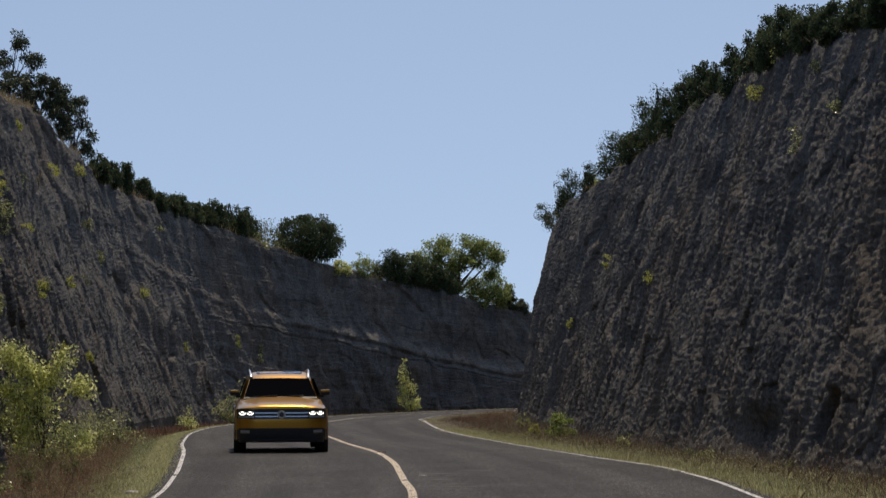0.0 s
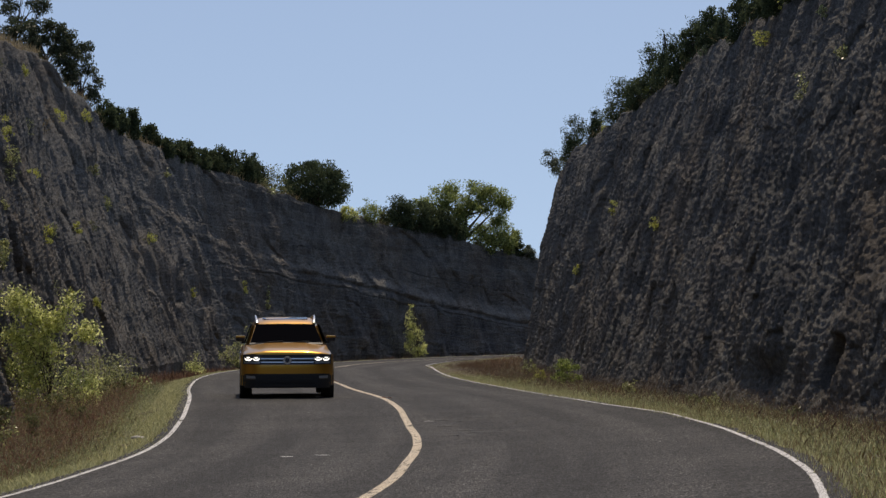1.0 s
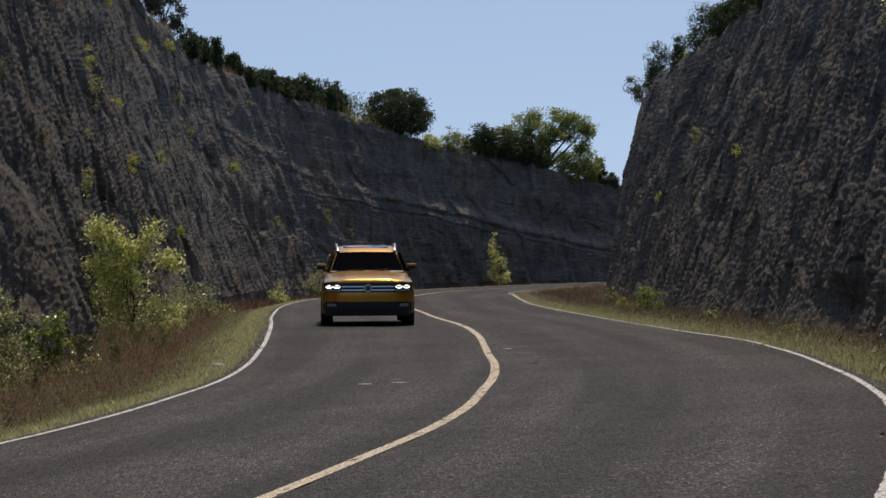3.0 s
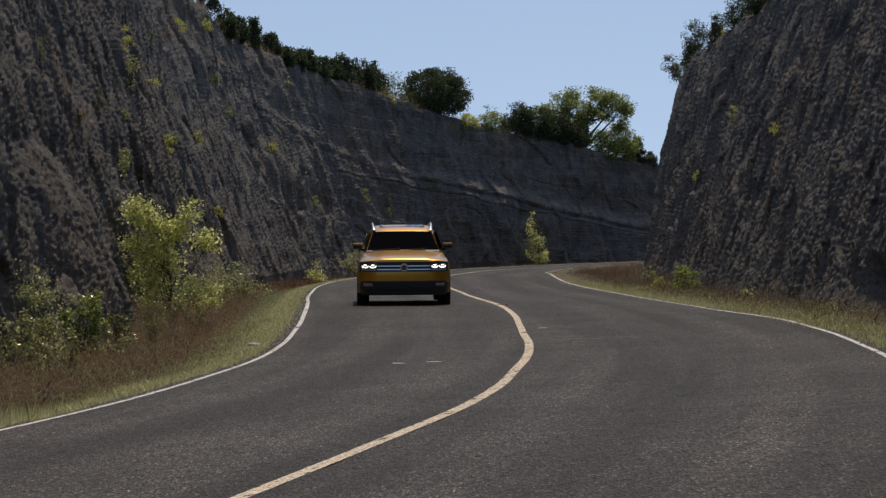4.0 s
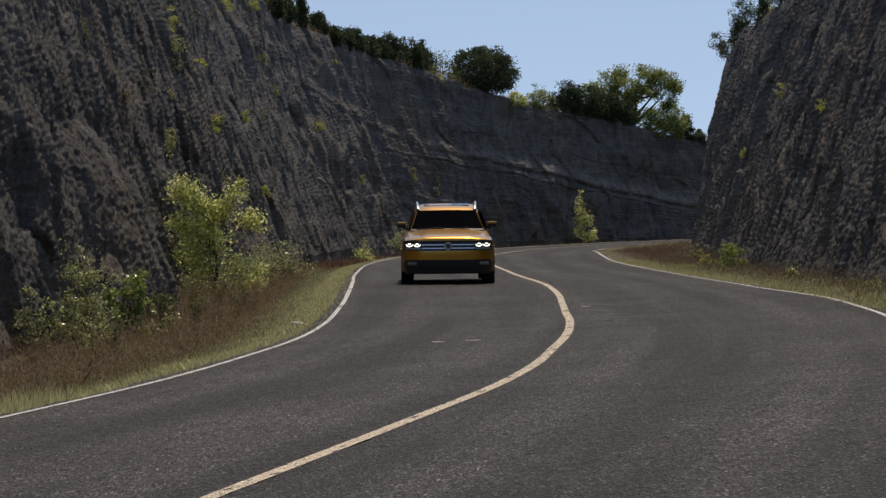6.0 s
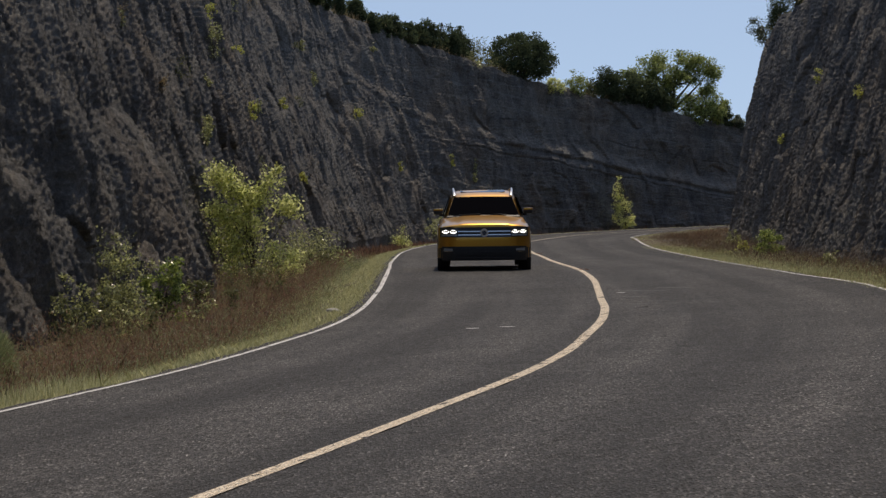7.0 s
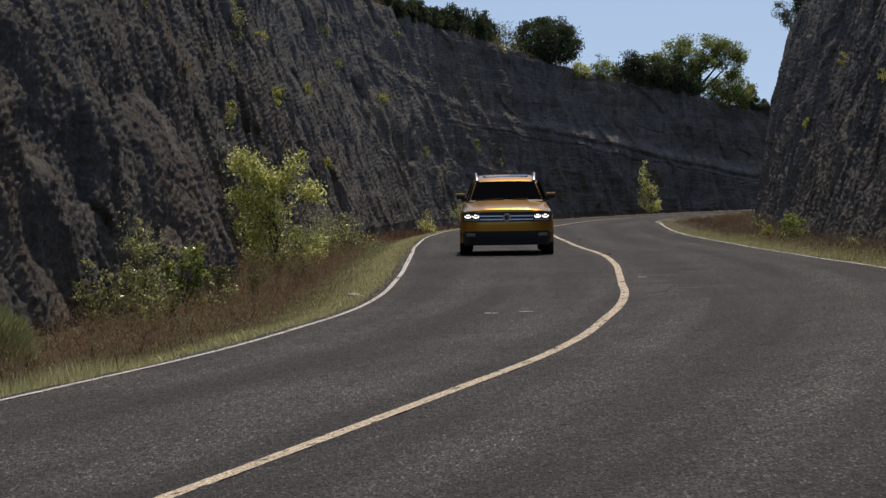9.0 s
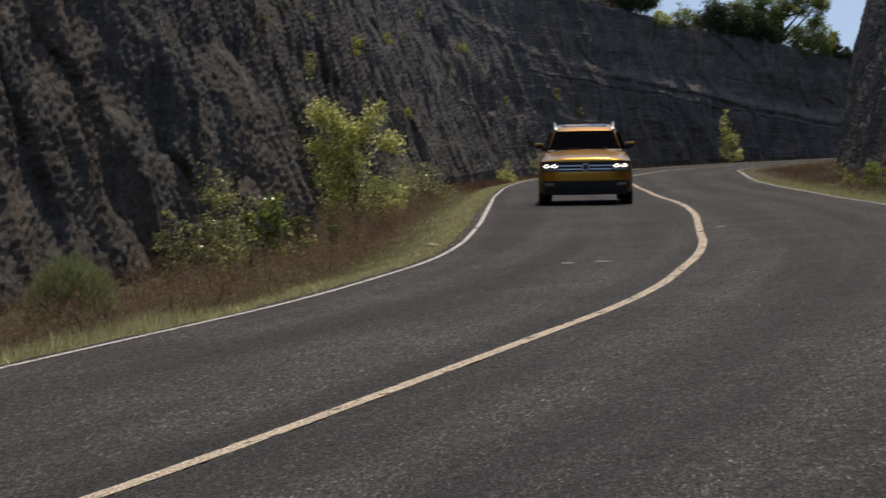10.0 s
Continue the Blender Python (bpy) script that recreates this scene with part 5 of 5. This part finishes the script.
def body_ring(y, low, belt, top, wide):
    """The lower body's outline at y: sill, flank, shoulder and top."""
    half = [(0, y, low), (wide - 0.22, y, low), (wide - 0.06, y, low + 0.05), (wide - 0.016, y, low + 0.2), (wide, y, low + 0.4), (wide - 0.012, y, belt - 0.22), (wide - 0.004, y, belt - 0.13), (wide - 0.03, y, belt - 0.04),
            (wide - 0.09, y, belt), (wide - 0.26, y, belt + (top - belt) * 0.6), (wide * 0.45, y, top - 0.01), (0, y, top)]
    half = [tuple(p) for p in resample(half, 31)]
    half[0], half[-1] = (0, y, low), (0, y, top)
    return both(half)


def build_car():
    car = new("car")
    tagged(car, "amber yellow large SUV with lit headlights on the road", "car")
    # lower body
    keys = [(-2.20, 0.25, 0.93, 0.96, 0.955), (-2.0, 0.25, 0.965, 1.0, 0.975), (-1.6, 0.25, 1.0, 1.06, 0.99), (-1.2, 0.25, 1.03, 1.12, 0.985), (-0.6, 0.25, 1.06, 1.14, 0.975), (0.4, 0.25, 1.08, 1.15, 0.975), (1.4, 0.26, 1.10, 1.17, 0.99), (2.1, 0.30, 1.11, 1.17, 0.97), (2.40, 0.36, 1.10, 1.14, 0.90), (2.52, 0.42, 1.04, 1.07, 0.82)]
    bm = loft([body_ring(*k) for k in resample(keys, 37)])
    bmesh.ops.recalc_face_normals(bm, faces=bm.faces)
    me = bpy.data.meshes.new("body")
    bm.to_mesh(me)
    bm.free()
    shell = new("body", me)
    cutters = []
    for y in (-1.52, 1.46):
        for side in (-1, 1):
            c = bmesh.new()
            bmesh.ops.create_cone(c, cap_ends=True, segments=40, radius1=0.46, radius2=0.46, depth=0.6)
            bmesh.ops.rotate(c, matrix=Matrix.Rotation(radians(90), 3, "Y"), verts=c.verts)
            bmesh.ops.translate(c, vec=(side * 0.98, y, 0.40), verts=c.verts)
            cm = bpy.data.meshes.new("cutter")
            c.to_mesh(cm)
            c.free()
            cutter = new("cutter", cm)
            cutters.append(cutter)
            cut = shell.modifiers.new("arch", "BOOLEAN")
            cut.operation, cut.object, cut.solver = "DIFFERENCE", cutter, "EXACT"
    bpy.context.view_layer.update()
    done = bpy.data.meshes.new_from_object(shell.evaluated_get(bpy.context.evaluated_depsgraph_get()))
    bpy.data.objects.remove(shell)
    for cutter in cutters:
        bpy.data.objects.remove(cutter)
    done.name = "body"
    done.materials.clear()
    done.materials.append(CAR_PAINT)
    done.polygons.foreach_set("use_smooth", [True] * len(done.polygons))
    done.set_sharp_from_angle(angle=radians(35))
    body = child("body", done, car)
    part("underbody", soft_box((0, 0, 0.46), (1.30, 4.4, 0.42), 0.04), CAR_BLACK, body)

    # front skin, from the lip to the leading edge of the hood
    part("front_bumper", fascia(-0.985, 0.985, 0.30, lambda x: 0.985 - 0.05 * abs(x) ** 3, 0.0, 0.14, 44, 10), CAR_PAINT, car)

    # hood: raised middle, two creases, rounded leading edge
    rows = []
    for v in (0.0, 0.012, 0.04, 0.1, 0.22, 0.4, 0.6, 0.8, 1.0):
        row = []
        for k in range(-16, 17):
            q = k / 16
            x = q * (0.90 - 0.03 * v)
            start = nose(x, 0.98) - 0.012
            drop = 0.03 * max(0.0, 1 - v / 0.04) ** 2
            crease = 0.012 / (1 + math.exp(-(0.60 - 0.05 * v - abs(q)) / 0.015))
            row.append((x, start + (-1.16 + 0.06 * (1 - q * q) * -1 - start) * v, 0.998 + 0.185 * v ** 0.8 - drop + crease - 0.055 * abs(q) ** 3.5))
        rows.append(row)
    part("hood", sheet(rows, 0.035, (0, 0, 1)), CAR_PAINT, car)

    # cabin: sections from windscreen foot to tail
    def cabin(y, low, top, wl, wt):
        half = [(0, y, low), (wl, y, low), (wl - 0.02, y, low + 0.06), (wt + 0.045, y, top - 0.12), (wt - 0.005, y, top - 0.04), (wt - 0.12, y, top), (wt * 0.5, y, top + 0.012), (0, y, top + 0.016)]
        return both(half)

    ribs = [(-1.26, 1.06, 1.13, 0.84, 0.82), (-0.46, 1.06, 1.585, 0.88, 0.665), (-0.22, 1.06, 1.655, 0.885, 0.67), (0.15, 1.06, 1.705, 0.89, 0.67), (0.6, 1.06, 1.725, 0.89, 0.67), (1.3, 1.06, 1.70, 0.885, 0.66), (2.0, 1.06, 1.64, 0.86, 0.62), (2.42, 1.06, 1.16, 0.82, 0.74)]
    part("cabin", loft([cabin(*r) for r in ribs]), CAR_PAINT, car)
    # bowed windscreen, black at the rim
    def screen(u0, u1, v0, v1, proud):
        rows = []
        for i in range(7):
            v = v0 + (v1 - v0) * i / 6
            row = []
            for j in range(13):
                q = u0 + (u1 - u0) * j / 12
                w = 0.815 - 0.155 * v
                row.append((q * w, -1.26 - 0.05 * (1 - q * q) + 0.80 * v - 0.5 * proud, 1.145 + 0.43 * v + 0.012 * (1 - q * q) + 0.86 * proud))
            rows.append(row)
        return sheet(rows, 0.02, (0, -0.5, 0.86))

    part("windscreen", screen(-0.965, 0.965, 0.06, 0.97, 0.022), CAR_GLASS, car, "dark tinted windscreen")
    part("cowl", screen(-0.97, 0.97, -0.02, 0.08, 0.018), CAR_BLACK, car)
    for k, (at, long) in enumerate(((-0.36, 0.6), (0.22, 0.55))):
        part("wiper", soft_box((at, -1.27, 1.20), (long, 0.02, 0.018), 0.006, Matrix.Rotation(radians(-4), 3, "Y")), CAR_BLACK, car)
    part("interior_mirror", soft_box((0.0, -0.66, 1.50), (0.2, 0.02, 0.05), 0.008), CAR_BLACK, car)
    part("glass_roof", slab([(-0.44, -0.10, 1.676), (0.44, -0.10, 1.676), (0.50, -0.02, 1.690), (0.49, 0.2, 1.718), (0.48, 0.9, 1.728), (-0.48, 0.9, 1.728), (-0.49, 0.2, 1.718), (-0.50, -0.02, 1.690)], 0.014, (0, 0, 1)), CAR_ROOF_GLASS, car, "blue-black glass roof panel")
    for side in (-1, 1):
        for y0, y1, y2, y3 in ((-0.92, 0.12, 0.12, -0.38), (0.2, 1.12, 1.12, 0.2), (1.2, 2.05, 1.72, 1.2)):
            part("side_window", slab([(side * 0.878, y0, 1.17), (side * 0.878, y1, 1.17), (side * 0.735, y2, 1.57), (side * 0.735, y3, 1.57)], 0.02, (side, 0, 0.25)), CAR_GLASS, car)
        part("window_trim", soft_box((side * 0.895, 0.5, 1.155), (0.02, 2.9, 0.02), 0.006), CHROME, car)
    part("rear_window", slab([(-0.68, 2.36, 1.24), (0.68, 2.36, 1.24), (0.58, 2.10, 1.55), (-0.58, 2.10, 1.55)], 0.02, (0, 0.8, 0.6)), CAR_GLASS, car)
    for side in (-1, 1):
        # roof rail: its foot swells up from the roof's front corner
        line = resample([(side * 0.625, -0.36, 1.59), (side * 0.63, -0.28, 1.645), (side * 0.64, -0.14, 1.70), (side * 0.65, 0.12, 1.744), (side * 0.655, 0.6, 1.765), (side * 0.65, 1.4, 1.75), (side * 0.63, 1.75, 1.72), (side * 0.62, 1.86, 1.65)], 24)
        v, f = tube(np.array(line), np.interp(np.arange(24), [0, 4, 9, 18, 23], [0.045, 0.034, 0.022, 0.024, 0.03]), 10)
        child("roof_rail", quick_mesh("roof_rail", v, f, SILVER, True), car, "bright silver roof rail")
        mirror = part("mirror", soft_box((side * 0.985, -0.84, 1.265), (0.20, 0.11, 0.11), 0.045), CAR_BLACK, car)
        part("mirror_cover", soft_box((side * 0.985, -0.85, 1.312), (0.204, 0.112, 0.05), 0.022), CAR_PAINT, mirror)
        part("mirror_arm", soft_box((side * 0.90, -0.82, 1.195), (0.12, 0.06, 0.05), 0.012), CAR_BLACK, mirror)

    # the dark band of grille and headlights
    part("grille", fascia(-0.58, 0.58, 0.738, 0.965, 0.008, 0.03, 20), CAR_BLACK, car, "black radiator grille")
    for z in (0.79, 0.862):
        part("grille_bar", fascia(-0.56, 0.56, z - 0.012, z + 0.012, 0.03, 0.03, 20, 2), CHROME, car, "chrome grille bar")
    part("grille_bar", fascia(-0.57, 0.57, 0.742, 0.752, 0.022, 0.02, 20, 2), DARK_CHROME, car)
    for deep, wide, mat, name in ((0.03, 0.088, SILVER, "badge"), (0.012, 0.052, DARK_CHROME, "badge_centre")):
        bm = bmesh.new()
        bmesh.ops.create_cone(bm, cap_ends=True, segments=28, radius1=wide, radius2=wide * 0.94, depth=deep)
        bmesh.ops.rotate(bm, matrix=Matrix.Rotation(radians(90), 3, "X"), verts=bm.verts)
        bmesh.ops.translate(bm, vec=(0, nose(0, 0.83) - (0.045 if name == "badge" else 0.063), 0.83), verts=bm.verts)
        ob = part(name, bm, mat, car if name == "badge" else badge, "plain round chrome badge" if name == "badge" else "")
        if name == "badge":
            badge = ob
    for s in (-1, 1):
        ends = sorted((s * 0.55, s * 0.935))
        part("headlight_housing", fascia(*ends, lambda x: 0.738 + 0.02 * (abs(x) - 0.55), lambda x: 0.965 - 0.05 * max(0.0, abs(x) - 0.6), 0.007, 0.03, 14), CAR_BLACK, car)
        ends = sorted((s * 0.57, s * 0.915))
        unit = part("headlight", fascia(*ends, 0.752, lambda x: 0.945 - 0.05 * max(0.0, abs(x) - 0.6), 0.014, 0.02, 14), LENS, car, "headlight with clear lens")
        ends = sorted((s * 0.58, s * 0.90))
        part("reflector", fascia(*ends, 0.762, 0.806, 0.019, 0.012, 10, 2), REFLECTOR, unit, "grey lower reflector")
        # two light strips that turn up at their ends, with a lamp over each
        for a, b in ((0.585, 0.725), (0.75, 0.89)):
            ends = sorted((s * a, s * b))
            rise = lambda x, m=(a + b) / 2: 0.028 * (abs(abs(x) - m) / 0.07) ** 3
            part("running_light", fascia(*ends, lambda x: 0.822 + rise(x), lambda x: 0.842 + rise(x) * 1.25, 0.024, 0.012, 10, 2), LAMP, unit, "glowing white light strip")
            ends = sorted((s * ((a + b) / 2 - 0.032), s * ((a + b) / 2 + 0.032)))
            part("lamp_projector", fascia(*ends, 0.872, 0.892, 0.024, 0.02, 4, 2), LAMP, unit, "glowing white lamp")
        ends = sorted((s * 0.60, s * 0.90))
        pod = part("fog_light_housing", fascia(*ends, lambda x: 0.43 - 0.05 * (abs(x) - 0.6), lambda x: 0.56 - 0.02 * abs(x), 0.006, 0.03, 8), CAR_BLACK, car)
        ends = sorted((s * 0.67, s * 0.86))
        part("fog_light", fascia(*ends, 0.452, lambda x: 0.498 + 0.05 * (abs(x) - 0.67), 0.014, 0.02, 6, 2), REFLECTOR, pod, "clear fog lamp")
        part("fog_trim", fascia(*ends, 0.434, 0.444, 0.016, 0.02, 6, 1), CHROME, pod)
    intake = part("lower_intake", fascia(-0.975, 0.975, 0.285, lambda x: 0.545 - 0.10 * max(0.0, abs(x) - 0.62), 0.004, 0.03, 34), CAR_BLACK, car, "black lower bumper intake")
    for z in (0.37, 0.43, 0.49):
        part("intake_slat", fascia(-0.56, 0.56, z - 0.008, z + 0.008, 0.016, 0.02, 16, 1), CAR_BLACK, intake)
    part("bumper_lip", fascia(-0.90, 0.90, 0.245, 0.30, 0.012, 0.20, 30, 3), CAR_BLACK, car)
    part("bumper_strip", fascia(-0.62, 0.62, 0.296, 0.310, 0.02, 0.02, 20, 1), DARK_CHROME, car)
    for side in (-1, 1):
        for y in (-1.52, 1.46):
            part("arch_trim", lathe([(side * -0.06, 0.465), (side * 0.012, 0.46), (side * 0.014, 0.505), (side * -0.06, 0.51)], side * 0.985, y, 0.40, 40), CAR_BLACK, car)
        part("sill", soft_box((side * 0.945, -0.03, 0.33), (0.08, 2.0, 0.15), 0.03), CAR_BLACK, car)
        part("flank_trim", soft_box((side * 0.975, -0.03, 0.43), (0.03, 1.96, 0.025), 0.008), CHROME, car)
        for y in (-0.15, 0.85):
            part("door_handle", soft_box((side * 0.985, y, 0.955), (0.04, 0.2, 0.035), 0.012), CHROME, car)
        part("tail_light", soft_box((side * 0.80, 2.46, 0.98), (0.26, 0.10, 0.14), 0.03), gloss_red, car)
    # wheels
    for y in (-1.52, 1.46):
        for side in (-1, 1):
            x = side * 0.86
            s = side
            wheel = part("wheel", lathe([(s * -0.10, 0.26), (s * -0.125, 0.30), (s * -0.12, 0.37), (s * -0.10, 0.392), (s * 0.08, 0.395), (s * 0.105, 0.37), (s * 0.11, 0.30), (s * 0.09, 0.265), (s * -0.10, 0.26)], x, y, 0.395), RUBBER, car, "black tyre")
            part("rim", lathe([(s * 0.0, 0.268), (s * 0.09, 0.266), (s * 0.095, 0.25), (s * 0.05, 0.235), (s * 0.03, 0.08), (s * 0.05, 0.06), (s * 0.055, 0.001)], x, y, 0.395), CAR_BLACK, wheel)
            for k in range(10):
                a = 2 * math.pi * k / 10
                part("spoke", soft_box((x + s * 0.06, y + 0.155 * math.cos(a), 0.395 + 0.155 * math.sin(a)), (0.03, 0.20, 0.032), 0.008, Matrix.Rotation(a, 3, "X")), SILVER, wheel)
    return car


gloss_red = gloss_material("red_tail_lens", (0.25, 0.01, 0.01), 0.1, 0.0, 0.8)
CAR_AT = (-0.66, 46.4)
i_car, n_car = station([CAR_AT[0]], [CAR_AT[1]])
car_z = float(LINE_Z[i_car[0]] + LINE_FALL[i_car[0]] * n_car[0])
the_car = build_car()
the_car.matrix_world = pose(CAR_AT[0], CAR_AT[1], car_z, 0, -math.degrees(math.atan(LINE_FALL[i_car[0]])), -math.degrees(LINE_TURN[i_car[0]]) - 1.5) @ Matrix.Scale(0.965, 4)
